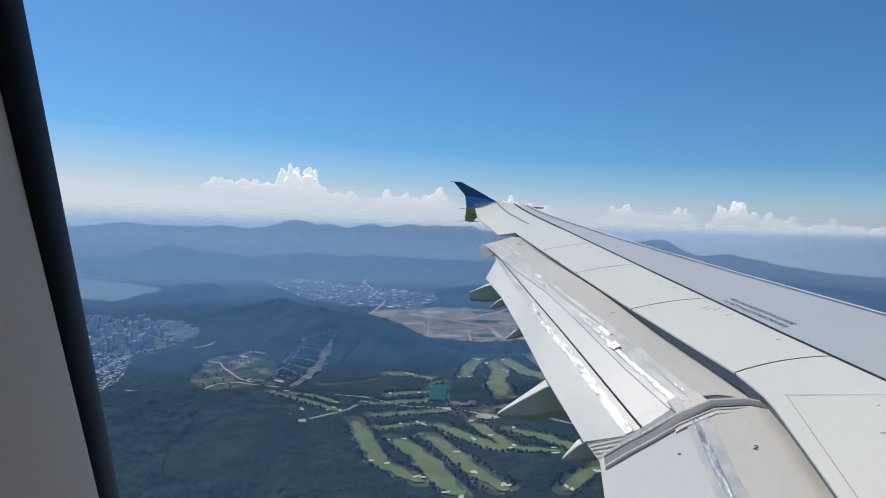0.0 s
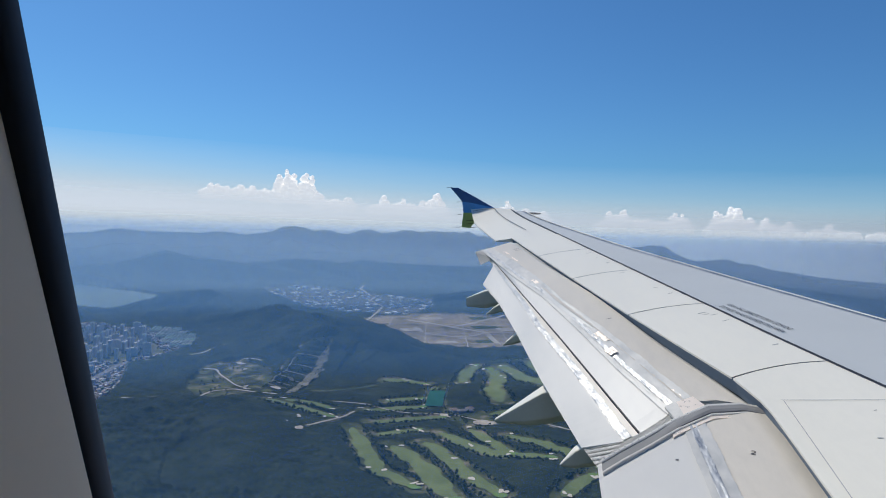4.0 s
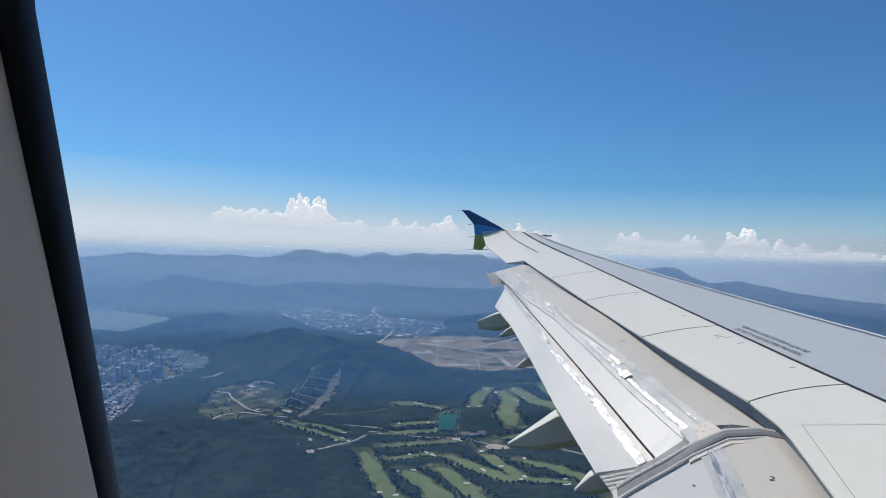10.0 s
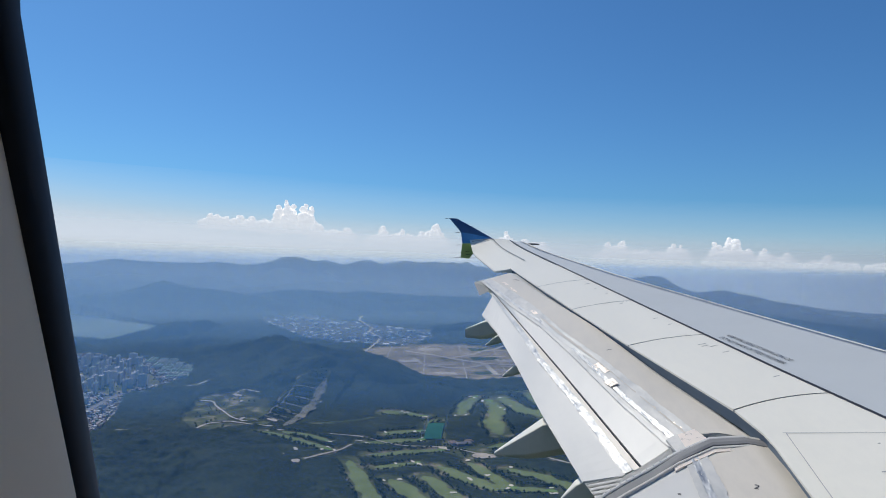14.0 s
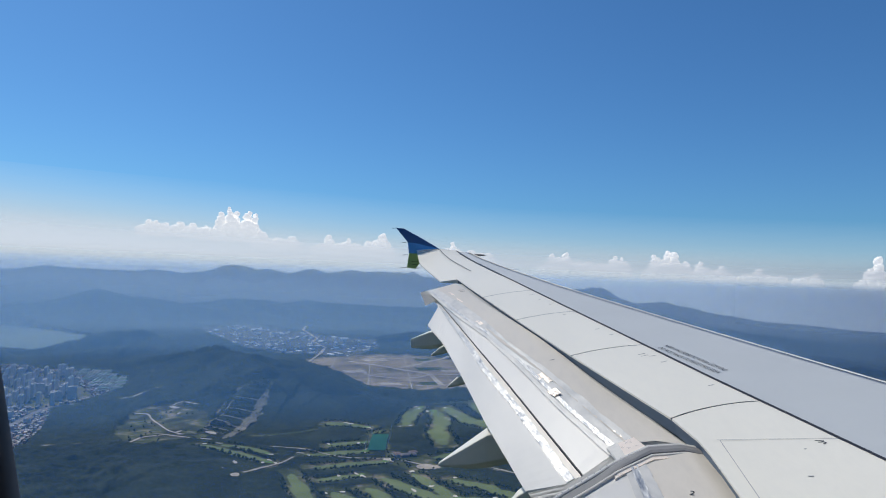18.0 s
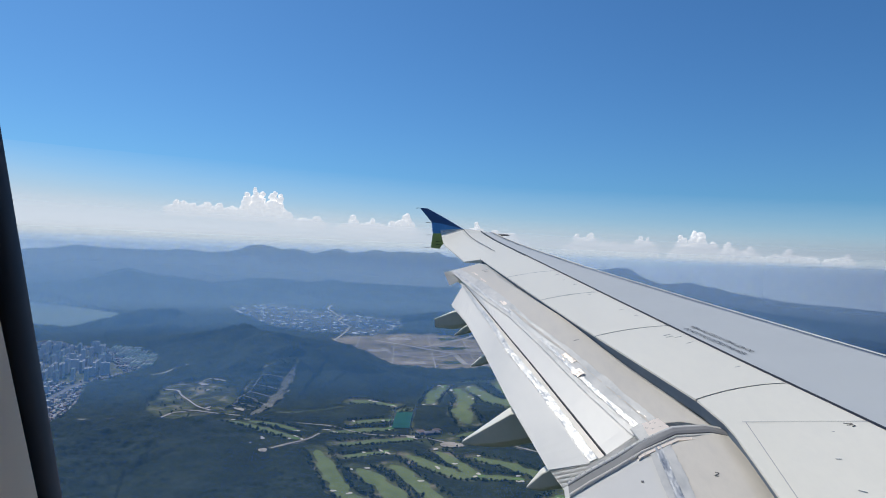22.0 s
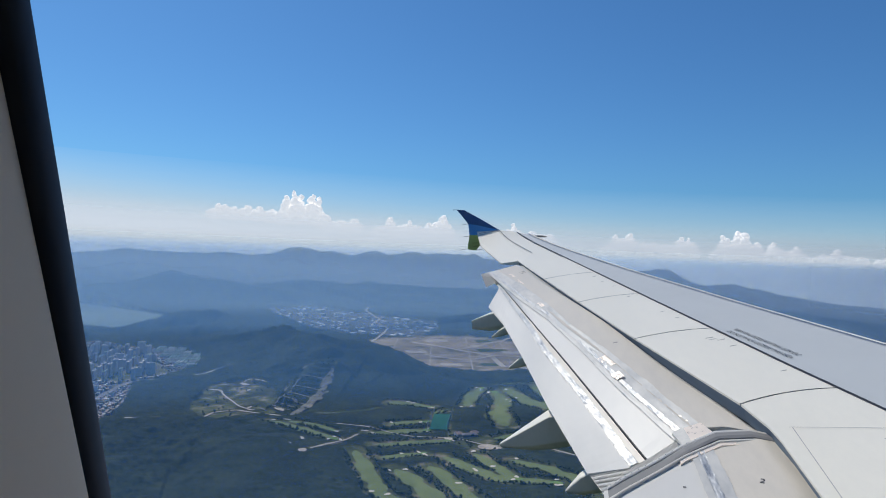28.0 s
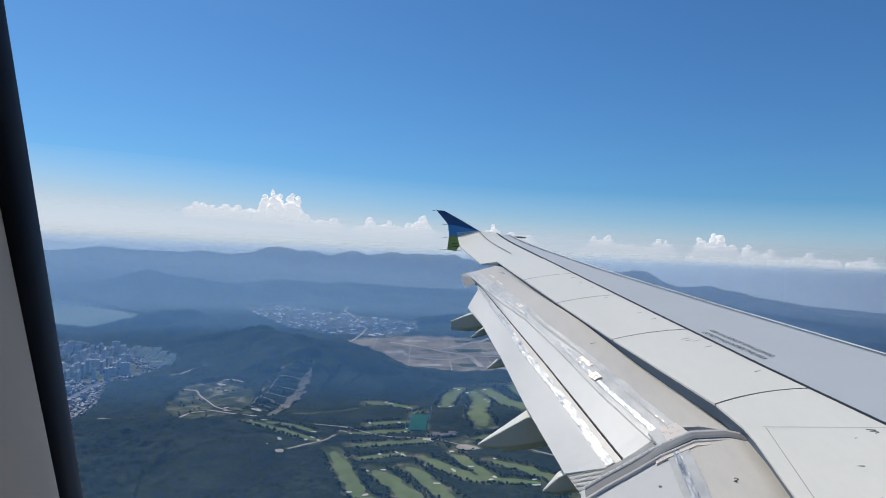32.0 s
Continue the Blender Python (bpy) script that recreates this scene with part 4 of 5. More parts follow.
# track fairings under the flap: aft point, run forward
def fairing(s, a_tip, z_tip, a_top, z_top, deep, width, blunt):
    bm = bmesh.new()
    secs = []
    n_sec = 9
    for k in range(n_sec):
        t = k / (n_sec - 1)
        a = a_tip + (a_top - 0.9 - a_tip) * t
        f = min(1.0, (a_tip - a) / max(0.05, a_tip - a_top))
        z_up = z_tip + (z_top - z_tip) * f
        d = (blunt + (deep - blunt) * min(1, f * 1.15)) * (1 - 0.15 * t)
        w = width * (0.12 + 0.88 * min(1, f)) * (1 - 0.1 * t)
        ring = [(-w, 0.0), (-w * 0.9, -d * 0.75), (-w * 0.35, -d), (w * 0.35, -d), (w * 0.9, -d * 0.75), (w, 0.0)]
        secs.append([bm.verts.new((-a, s + x, z_up + z)) for x, z in ring])
    for r0, r1 in zip(secs, secs[1:]):
        for j in range(6):
            bm.faces.new((r0[j], r0[(j + 1) % 6], r1[(j + 1) % 6], r1[j]))
    bm.faces.new(secs[0])
    bm.faces.new(secs[-1][::-1])
    bmesh.ops.bevel(bm, geom=bm.edges[:], offset=0.008, segments=1, affect="EDGES")
    part("track_fairing", bm, M_WHITE, wing, "pointed white flap track fairing")


fairing(12.6, 8.554, 0.269, 8.15, 0.41, 0.33, 0.10, 0.15)
fairing(11.8, 8.122, 0.146, 7.88, 0.33, 0.16, 0.07, 0.02)
fairing(10.6, 7.766, -0.054, 7.53, 0.14, 0.17, 0.08, 0.02)
fairing(8.7, 7.727, -0.427, 7.12, -0.06, 0.42, 0.15, 0.04)
fairing(7.35, 6.994, -0.346, 6.77, -0.12, 0.25, 0.09, 0.02)


# tip fence: navy over light blue over green
def fence_piece(name, outline, mat, label):
    bm = bmesh.new()
    bm.faces.new([bm.verts.new((-a, 17.0, z)) for a, z in outline])
    bmesh.ops.solidify(bm, geom=bm.faces[:], thickness=0.035)
    part(name, bm, mat, wing, label)


fence_piece("tip_fence_upper", [(8.40, 1.60), (8.80, 1.87), (9.218, 2.134), (9.409, 2.162), (9.15, 1.80), (8.93, 1.755)], M_NAVY, "navy blue upper tip fence")
fence_piece("tip_fence_middle", [(8.40, 1.60), (8.93, 1.755), (9.15, 1.80), (9.14, 1.53), (8.62, 1.50)], M_SKYBLUE, "light blue middle of the tip fence")
fence_piece("tip_fence_lower", [(8.74, 1.507), (9.14, 1.53), (9.209, 1.192), (9.005, 1.152), (8.796, 1.383)], M_GREEN, "lime green lower tip fence")
for s, a, z, ln in ((17.0, 9.40, 2.158, 0.10), (17.0, 9.14, 1.80, 0.14), (17.0, 9.15, 1.50, 0.13), (17.0, 9.20, 1.20, 0.15), (16.6, 8.86, 1.36, 0.16), (16.1, 8.78, 1.32, 0.16), (15.6, 8.66, 1.27, 0.15)):
    bm = bmesh.new()
    bmesh.ops.create_cone(bm, cap_ends=True, segments=6, radius1=0.007, radius2=0.004, depth=ln, matrix=Matrix.Translation((-a - ln / 2, s, z)) @ Matrix.Rotation(radians(90), 4, "Y"))
    part("static_wick", bm, M_BLACK, wing, "thin black static discharge wick")
# light housing at the front of the tip
bm = bmesh.new()
bmesh.ops.create_uvsphere(bm, u_segments=14, v_segments=8, radius=1, matrix=Matrix.Translation(W(16.35, 7.43, 0.012)) @ Matrix.Rotation(radians(-64), 4, "Z") @ Matrix.Diagonal((0.34, 0.05, 0.022, 1)))
part("tip_light", bm, M_BLACK, wing, "dark streamlined light housing near the tip", True)

# ---- cabin window and lining round the seat ----
CABIN_M = aim(5.32, 1.16, 2.74) @ pose(0, 0, 0, 0, 0, 9.4)


def rounded(cx, cy, w, h, r, z, k=6):
    pts = []
    for qx, qy, a0 in ((1, 1, 0), (-1, 1, 90), (-1, -1, 180), (1, -1, 270)):
        for i in range(k + 1):
            a = radians(a0 + 90 * i / k)
            pts.append((cx + qx * (w / 2 - r) + r * math.cos(a), cy + qy * (h / 2 - r) + r * math.sin(a), z))
    return pts


def ring_bm(loops):
    bm = bmesh.new()
    rows = [[bm.verts.new(p) for p in lp] for lp in loops]
    for r0, r1 in zip(rows, rows[1:]):
        for i in range(len(r0)):
            j = (i + 1) % len(r0)
            bm.faces.new((r0[i], r0[j], r1[j], r1[i]))
    return bm


window = thing("cabin_window", "rounded cabin window with dark seal and cream surround", "aircraft window", CABIN_M, kind="structure")
XE = -0.1003
XC = XE + 0.13
part("window_seal", ring_bm([rounded(XC, 0, 0.260, 0.36, 0.10, -0.1735), rounded(XC, 0, 0.260, 0.36, 0.10, -0.1710), rounded(XC, 0, 0.2655, 0.3655, 0.10, -0.1672), rounded(XC, 0, 0.30, 0.40, 0.11, -0.1672)]), M_SEAL, window, "dark rubber seal of the window", True)
surround = part("window_surround", ring_bm([rounded(XC, 0, 0.2676, 0.3676, 0.10, -0.1664), rounded(XC, 0, 0.2682, 0.3682, 0.10, -0.163), rounded(XC, 0, 0.31, 0.41, 0.12, -0.11), rounded(XC, 0, 0.36, 0.46, 0.14, -0.075), rounded(XC, 0, 0.50, 0.62, 0.16, -0.06)]), M_CREAM, window, "cream moulded plastic window surround", True)
surround.matrix_local = pose(0, 0, 0, 0, 0, 2.4)
bm = ring_bm([rounded(XC, 0, 0.30, 0.40, 0.11, -0.1676), rounded(XC, 0, 2.4, 2.2, 0.2, -0.172), rounded(XC, 0, 2.4, 2.2, 0.2, 1.6)])
bm.faces.new([v for v in bm.verts][-28:])
lining = part("cabin_wall", bm, M_CABIN, None, "pale cabin lining closing in the seat row")
lining.matrix_world = CABIN_M
tagged(lining, category="cabin wall", kind="structure")

# white hull of the aircraft, open round the window; plane coordinates
bm = bmesh.new()
HULL_R, HULL_Z = 1.98, 1.55
rings = []
for x in (-26, -20, -14, -10, -8, -7.45, -6.25, -5.5, -4, -2, 1, 4, 7, 9):
    k = 1.0 if -16 < x < 6 else 0.9
    rings.append([bm.verts.new((x, HULL_R * k * math.sin(radians(a)), HULL_Z - HULL_R * k * math.cos(radians(a)))) for a in range(0, 361, 12)])
for n_, (r0, r1) in enumerate(zip(rings, rings[1:])):
    for j in range(30):
        if n_ == 5 and 6 <= j <= 12:
            continue
        bm.faces.new((r0[j], r0[j + 1], r1[j + 1], r1[j]))
hull = part("fuselage", bm, M_HULL, None, "white painted aircraft hull round the cabin window", True)
hull.matrix_world = PLANE_M
tagged(hull, category="fuselage", kind="structure")

# ---- lettering and small marks on the wing ----
def text_part(body, size, m, mat, parent, name="lettering", label=""):
    cu = bpy.data.curves.new("lettering", "FONT")
    cu.body, cu.size, cu.align_x, cu.align_y = body, size, "CENTER", "CENTER"
    tmp = new("lettering_source", cu)
    me = bpy.data.meshes.new_from_object(tmp)
    bpy.data.objects.remove(tmp)
    me.materials.clear()
    me.materials.append(mat)
    ob = new(name, me)
    ob.parent = parent
    ob.matrix_local = m
    return tagged(ob, label)


def on_wing(s, a, s2, a2, dz):
    """A frame lying on the upper skin at s, a, its x running towards s2, a2 and its y turned left of that."""
    x = (W(s2, a2) - W(s, a)).normalized()
    up = Vector((0, -DIH, 1)).normalized()
    y = up.cross(x).normalized()
    m = Matrix((x, y, x.cross(y))).transposed().to_4x4()
    return Matrix.Translation(W(s, a, dz)) @ m


NOTICE = "DO NOT WALK OUTSIDE THIS AREA"
text_part(NOTICE, 0.092, on_wing(8.62, 4.985, 8.11, 4.779, 0.006) @ Matrix.Diagonal((0.64, 0.9, 1, 1)), M_BLACK, wing, label="black stencilled warning on the wing")
text_part(NOTICE, 0.092, on_wing(8.69, 4.892, 9.205, 5.10, 0.006) @ Matrix.Diagonal((0.64, 0.9, 1, 1)), M_BLACK, wing, label="black stencilled warning on the wing, upside down")
text_part("2", 0.08, on_wing(6.10, 5.655, 6.06, 5.565, -0.0965), M_BLACK, inner, "painted_number", "small black painted number")
# faint scuffs and fasteners
rng = random.Random(4)
for k, (s, a, s2, a2) in enumerate(((6.60, 4.59, 6.605, 4.55), (6.605, 4.55, 6.585, 4.535), (6.585, 4.535, 6.57, 4.565), (6.63, 4.60, 6.62, 4.54))):
    ob = part("latch_mark", box_bm(math.hypot(s2 - s, a2 - a), 0.006, 0.002), M_BLACK, wing)
    ob.matrix_local = on_wing((s + s2) / 2, (a + a2) / 2, s2, a2, 0.0055)
for k in range(12):
    s = rng.uniform(7.4, 12.4)
    a = along(FRONT, s) + rng.choice((0.12, 0.15, 0.2))
    ob = part("scuff_mark", box_bm(rng.uniform(0.04, 0.10), rng.uniform(0.006, 0.010), 0.0015), M_SCUFF, wing)
    ob.matrix_local = on_wing(s, a, s + 0.05, a - 0.1, 0.0045)
for k in range(7):
    s, a = 6.5 - k * 0.4, rng.uniform(4.7, 5.3)
    ob = part("scuff_mark", box_bm(rng.uniform(0.02, 0.05), 0.007, 0.0015), M_SCUFF, wing)
    ob.matrix_local = on_wing(s, a, s + rng.uniform(-0.1, 0.1), a - 0.1, 0.0045)

for s, a in ((12.9, 7.65), (12.8, 7.62), (10.95, 6.90), (10.87, 6.87), (9.02, 6.38)):
    ob = part("stain_mark", box_bm(rng.uniform(0.05, 0.12), 0.012, 0.0015), M_RUBBER, flap)
    ob.matrix_local = Matrix.Translation((0, 0, -0.098 * float(np.interp(s, (6.9, 13.6), (1.0, 0.25))))) @ on_wing(s, a, s + 0.05, a - 0.1, 0.004)

ob = part("scuff_mark", box_bm(0.02, 0.02, 0.0015), M_RUBBER, inner)
ob.matrix_local = on_wing(6.066, 6.16, 6.0, 6.16, -0.1265)

# ---- building materials ----
def by_object(name, stops, rough=0.8, per_island=False):
    """A wall or roof paint whose colour differs from building to building."""
    mat = material(name, stops[0][1], rough)
    n, l, b = nodes_of(mat)
    src = n.new("ShaderNodeNewGeometry" if per_island else "ShaderNodeObjectInfo")
    r = ramp(mat, src.outputs["Random Per Island" if per_island else "Random"], stops)
    n_fac = ramp(mat, noise_tex(mat, 0.35, 4, 0.7), [(0.3, (0.72,) * 3), (0.7, (1.05,) * 3)])
    l.new(mix_rgb(mat, 1.0, r, n_fac, "MULTIPLY"), b.inputs["Base Color"])
    n["Color Ramp"].color_ramp.interpolation = "CONSTANT"
    return mat


ROOF_STOPS = [(0.0, (0.30, 0.29, 0.27)), (0.18, (0.42, 0.40, 0.37)), (0.38, (0.24, 0.17, 0.13)), (0.5, (0.33, 0.25, 0.20)), (0.62, (0.16, 0.19, 0.22)), (0.70, (0.15, 0.22, 0.19)), (0.78, (0.55, 0.54, 0.52)), (0.90, (0.20, 0.19, 0.19))]
WALL_STOPS = [(0.0, (0.50, 0.47, 0.42)), (0.25, (0.58, 0.56, 0.53)), (0.5, (0.42, 0.36, 0.30)), (0.7, (0.62, 0.60, 0.57)), (0.85, (0.36, 0.28, 0.23))]
M_ROOF, M_WALL = by_object("house_roof", ROOF_STOPS), by_object("house_wall", WALL_STOPS)
M_TOWNSTUFF = by_object("mixed_small_roofs", ROOF_STOPS, per_island=True)
M_SHED_ROOF = by_object("shed_roof_sheet", [(0.0, (0.62, 0.63, 0.64)), (0.35, (0.50, 0.52, 0.54)), (0.6, (0.70, 0.70, 0.69)), (0.78, (0.16, 0.27, 0.40)), (0.9, (0.36, 0.37, 0.37))], 0.5)
M_SHED_WALL = by_object("shed_wall_sheet", [(0.0, (0.66, 0.66, 0.65)), (0.5, (0.52, 0.52, 0.52))], 0.6)
M_GREENROOF = by_object("green_flat_roof", [(0.0, (0.13, 0.30, 0.20)), (0.5, (0.18, 0.34, 0.24)), (0.8, (0.45, 0.47, 0.44))])

M_TOWER = material("apartment_wall", (0.58, 0.57, 0.54), 0.75)
n, l, b = nodes_of(M_TOWER)
tc = n.new("ShaderNodeTexCoord")
sp = n.new("ShaderNodeSeparateXYZ")
l.new(tc.outputs["Object"], sp.inputs[0])
def stripes(sock, period, duty):
    m1, m2 = n.new("ShaderNodeMath"), n.new("ShaderNodeMath")
    m1.operation, m2.operation = "FRACT", "LESS_THAN"
    d = n.new("ShaderNodeMath")
    d.operation = "DIVIDE"
    d.inputs[1].default_value = period
    l.new(sock, d.inputs[0])
    l.new(d.outputs[0], m1.inputs[0])
    l.new(m1.outputs[0], m2.inputs[0])
    m2.inputs[1].default_value = duty
    return m2.outputs[0]
prod = n.new("ShaderNodeMath")
prod.operation = "MULTIPLY"
l.new(stripes(sp.outputs[2], 2.9, 0.42), prod.inputs[0])
l.new(stripes(sp.outputs[1], 3.6, 0.62), prod.inputs[1])
wall_col = ramp(M_TOWER, noise_tex(M_TOWER, 0.08, 4, 0.6), [(0.3, (0.56, 0.52, 0.47)), (0.7, (0.72, 0.68, 0.62))])
l.new(mix_rgb(M_TOWER, prod.outputs[0], wall_col, (0.26, 0.28, 0.31)), b.inputs["Base Color"])
M_FLATROOF = by_object("grey_flat_roof", [(0.0, (0.40, 0.39, 0.37)), (0.4, (0.52, 0.50, 0.47)), (0.85, (0.24, 0.32, 0.27))])


def placed(x, y, turn, lift=0.0, size=1.0):
    """The pose of a thing standing on the land at plan x, y."""
    z = float(ground_z(np.array([x]), np.array([y]))[0]) + lift
    x, y = from_plan(x, y)
    r = math.hypot(x, y)
    k = 1.0 if r < R0 else (R0 + RL * (1 - math.exp(-(r - R0) / RL))) / r
    return Matrix.Translation((x * k, y * k, EYE_H + (z - EYE_H) * k)) @ Matrix.Rotation(radians(turn), 4, "Z") @ Matrix.Scale(k * size, 4)


def far_home():
    return pose(0, 0, -400)


# ---- apartment slabs ----
def apartment(w, d, h, label, green=False):
    t = thing("apartment_block", label, "apartment block", far_home(), "apartment blocks")
    body = part("tower_body", box_bm(w, d, h, 0, z=-3), M_TOWER, t)
    bm = box_bm(w + 0.5, d + 0.5, 0.9, 0, z=h - 3)
    part("roof", bm, M_GREENROOF if green else M_FLATROOF, body)
    count = max(1, int(d / 22))
    for i in range(count):
        part("lift_house", box_bm(w * 0.55, 6, 4.5, 0.2, y=(i - (count - 1) / 2) * 20, z=h - 2.2), M_TOWER, body)
    for y in (-d * 0.5, d * 0.5):
        part("end_wall", box_bm(w * 0.8, 0.8, h - 1, 0, y=y, z=-3), M_WALL, body)
    return t


rng = random.Random(11)
SLABS = [apartment(13, 58, 50, "tall pale concrete apartment slab with rows of windows"), apartment(12, 44, 42, "pale concrete apartment slab with rows of windows"), apartment(14, 36, 58, "tall narrow apartment tower with rows of windows")]
LOWS = [apartment(10, 46, 15, "low white apartment slab with a green roof", True)]
spots_used = []


def claim(x, y, r):
    for px, py, pr in spots_used:
        if (px - x) ** 2 + (py - y) ** 2 < (pr + r) ** 2:
            return False
    spots_used.append((x, y, r))
    return True


APTS = GARDENS
CO, SI = math.cos(radians(20)), math.sin(radians(20))
for i in range(-14, 15):
    for j in range(-8, 9):
        u, v = i * 44 + rng.uniform(-3, 3), j * 80 + (i % 2) * 24 + rng.uniform(-6, 6)
        x, y = -1480 + u * CO - v * SI, 2450 + u * SI + v * CO
        if inside(APTS, np.array([x]), np.array([y]))[0] and rng.random() < 0.78:
            spots_used.append((x, y, 24))
            copy_thing(rng.choice(SLABS), placed(x, y, 20 + rng.choice((0, 0, 0, 0, 90)), 0, rng.uniform(0.72, 0.92)))
LOWZONE = [(-1526, 2918), (-1405, 2936), (-1144, 2660), (-1095, 2444), (-1207, 2501)]
for i in range(-10, 11):
    for j in range(-10, 11):
        x, y = -1300 + i * 46 * CO - j * 30 * SI, 2700 + i * 46 * SI + j * 30 * CO
        if inside(LOWZONE, np.array([x]), np.array([y]))[0]:
            spots_used.append((x, y, 18))
            copy_thing(LOWS[0], placed(x, y, 112, 0, rng.uniform(0.75, 0.9)))
for ob in SLABS + LOWS:
    for o in (*ob.children_recursive, ob):
        bpy.data.objects.remove(o)


# ---- small houses ----
def house(w, d, h, roof, label, name="house"):
    t = thing(name, label, name.replace("_", " "), far_home(), "town houses")
    part("walls", box_bm(w, d, h + 2, 0, z=-2), M_WALL, t)
    bm = bmesh.new()
    if roof == "hip":
        e = 0.5
        base = [bm.verts.new(p) for p in ((-w / 2 - e, -d / 2 - e, h), (w / 2 + e, -d / 2 - e, h), (w / 2 + e, d / 2 + e, h), (-w / 2 - e, d / 2 + e, h))]
        top = [bm.verts.new(p) for p in ((0, -d / 4, h + 2.6), (0, d / 4, h + 2.6))]
        for f in ((0, 1, 4), (1, 2, 5, 4), (2, 3, 5), (3, 0, 4, 5), (3, 2, 1, 0)):
            bm.faces.new([(base + top)[i] for i in f])
    else:
        box_bm(w + 0.4, d + 0.4, 0.7, 0, z=h, bm=bm)
        box_bm(w * 0.35, d * 0.3, 2.4, 0, x=w * 0.2, y=d * 0.25, z=h + 0.5, bm=bm)
    part("roof", bm, M_ROOF, t)
    return t


HOUSES = [house(10, 12, 6.5, "hip", "small house with a pitched roof in a dense street"), house(11, 10, 7.5, "flat", "small flat-roofed house in a dense street"),
          house(9, 14, 9.5, "flat", "three-storey flat-roofed town house"), house(12, 12, 5, "hip", "low house with a pitched roof in a dense street")]
MIDS = [house(18, 22, 17, "flat", "mid-rise flat-roofed town building", "town_building"), house(24, 18, 24, "flat", "mid-rise flat-roofed office building", "town_building")]
avenues = [(p, h) for _, p, h, _, _ in ROADS]
todo = []
for i in range(-170, 171):
    for j in range(-150, 151):
        u, v = i * 10.4 + (i // 3) * 3.6, j * 9.2 + (j // 6) * 5.0
        x, y = -1400 + u * CO - v * SI, 2050 + u * SI + v * CO
        if -2500 < x < -900 and 1250 < y < 2950:
            todo.append((x + rng.uniform(-1.2, 1.2), y + rng.uniform(-1.2, 1.2)))
tx, ty = np.array([p[0] for p in todo]), np.array([p[1] for p in todo])
ok = inside(TOWN, tx, ty) & ~inside(APTS, tx, ty) & ~inside(LOWZONE, tx, ty)
for pts, half in avenues:
    ok &= line_dist(pts, tx, ty)[0] > half + 6
ok &= fbm(tx, ty, 60, 2) > 0.28
for sx, sy, sr in spots_used:
    ok &= np.hypot(tx - sx, ty - sy) > sr
tx, ty = tx[ok], ty[ok]
tz = ground_z(tx, ty)
low_lying = (tz > 1.5) & (tz < 40)
homes = list(zip(tx[low_lying].tolist(), ty[low_lying].tolist(), tz[low_lying].tolist()))
NEAR_BLOCK = [(-1180, 1600), (-1110, 1700), (-960, 1640), (-925, 1320), (-1010, 1290)]
near = inside(NEAR_BLOCK, tx[low_lying], ty[low_lying])
bx, by, bz = bend(tx[low_lying], ty[low_lying], tz[low_lying])
stuff_v, stuff_f = [], []
made = 0
for (x, y, z), close, wx_, wy_, wz_ in zip(homes, near, bx, by, bz):
    inner_town = -1650 < x < -1250 and 1850 < y < 2150
    if rng.random() < (0.05 if inner_town else 0.008):
        if claim(x, y, 9):
            copy_thing(rng.choice(MIDS), placed(x, y, 20, 0, rng.uniform(0.6, 0.95)))
        continue
    if made < 200 and close:
        copy_thing(rng.choice(HOUSES), placed(x, y, 20 + rng.choice((0, 90, 3, -4)), 0, rng.uniform(0.6, 0.82)))
        made += 1
        continue
    k_ = math.hypot(wx_, wy_) / math.hypot(*from_plan(x, y))
    turn = radians(20 + rng.uniform(-4, 4))
    c_, s_ = math.cos(turn) * k_, math.sin(turn) * k_
    w, d, h = rng.uniform(5.5, 9.0), rng.uniform(5.5, 9.0), rng.choice((4, 5, 5, 6.5, 8, 10)) * k_
    k = len(stuff_v)
    stuff_v += [(wx_ + sx * w / 2 * c_ - sy * d / 2 * s_, wy_ + sx * w / 2 * s_ + sy * d / 2 * c_, wz_ + dz) for dz in (-2, h) for sx, sy in ((-1, -1), (1, -1), (1, 1), (-1, 1))]
    stuff_f += [(k + 4, k + 5, k + 6, k + 7)] + [(k + q, k + (q + 1) % 4, k + 4 + (q + 1) % 4, k + 4 + q) for q in range(4)]
tagged(link_mesh("town_houses", stuff_v, stuff_f, M_TOWNSTUFF), "dense streets of small flat-roofed houses", "houses", kind="stuff")

# villages among the hills
for poly, count, grp in ((VILLAGE, 44, "village houses"), (VILLAGE_B, 40, "village houses")):
    xs, ys = [p[0] for p in poly], [p[1] for p in poly]
    tries = 0
    while count and tries < 600:
        tries += 1
        x, y = rng.uniform(min(xs), max(xs)), rng.uniform(min(ys), max(ys))
        if inside(poly, np.array([x]), np.array([y]))[0] and claim(x, y, 10):
            tagged(copy_thing(rng.choice(HOUSES), placed(x, y, rng.uniform(0, 90), 0, rng.uniform(0.9, 1.3))), "village house with a coloured roof between trees", group=grp)
            count -= 1
for ob in HOUSES + MIDS:
    for o in (*ob.children_recursive, ob):
        bpy.data.objects.remove(o)


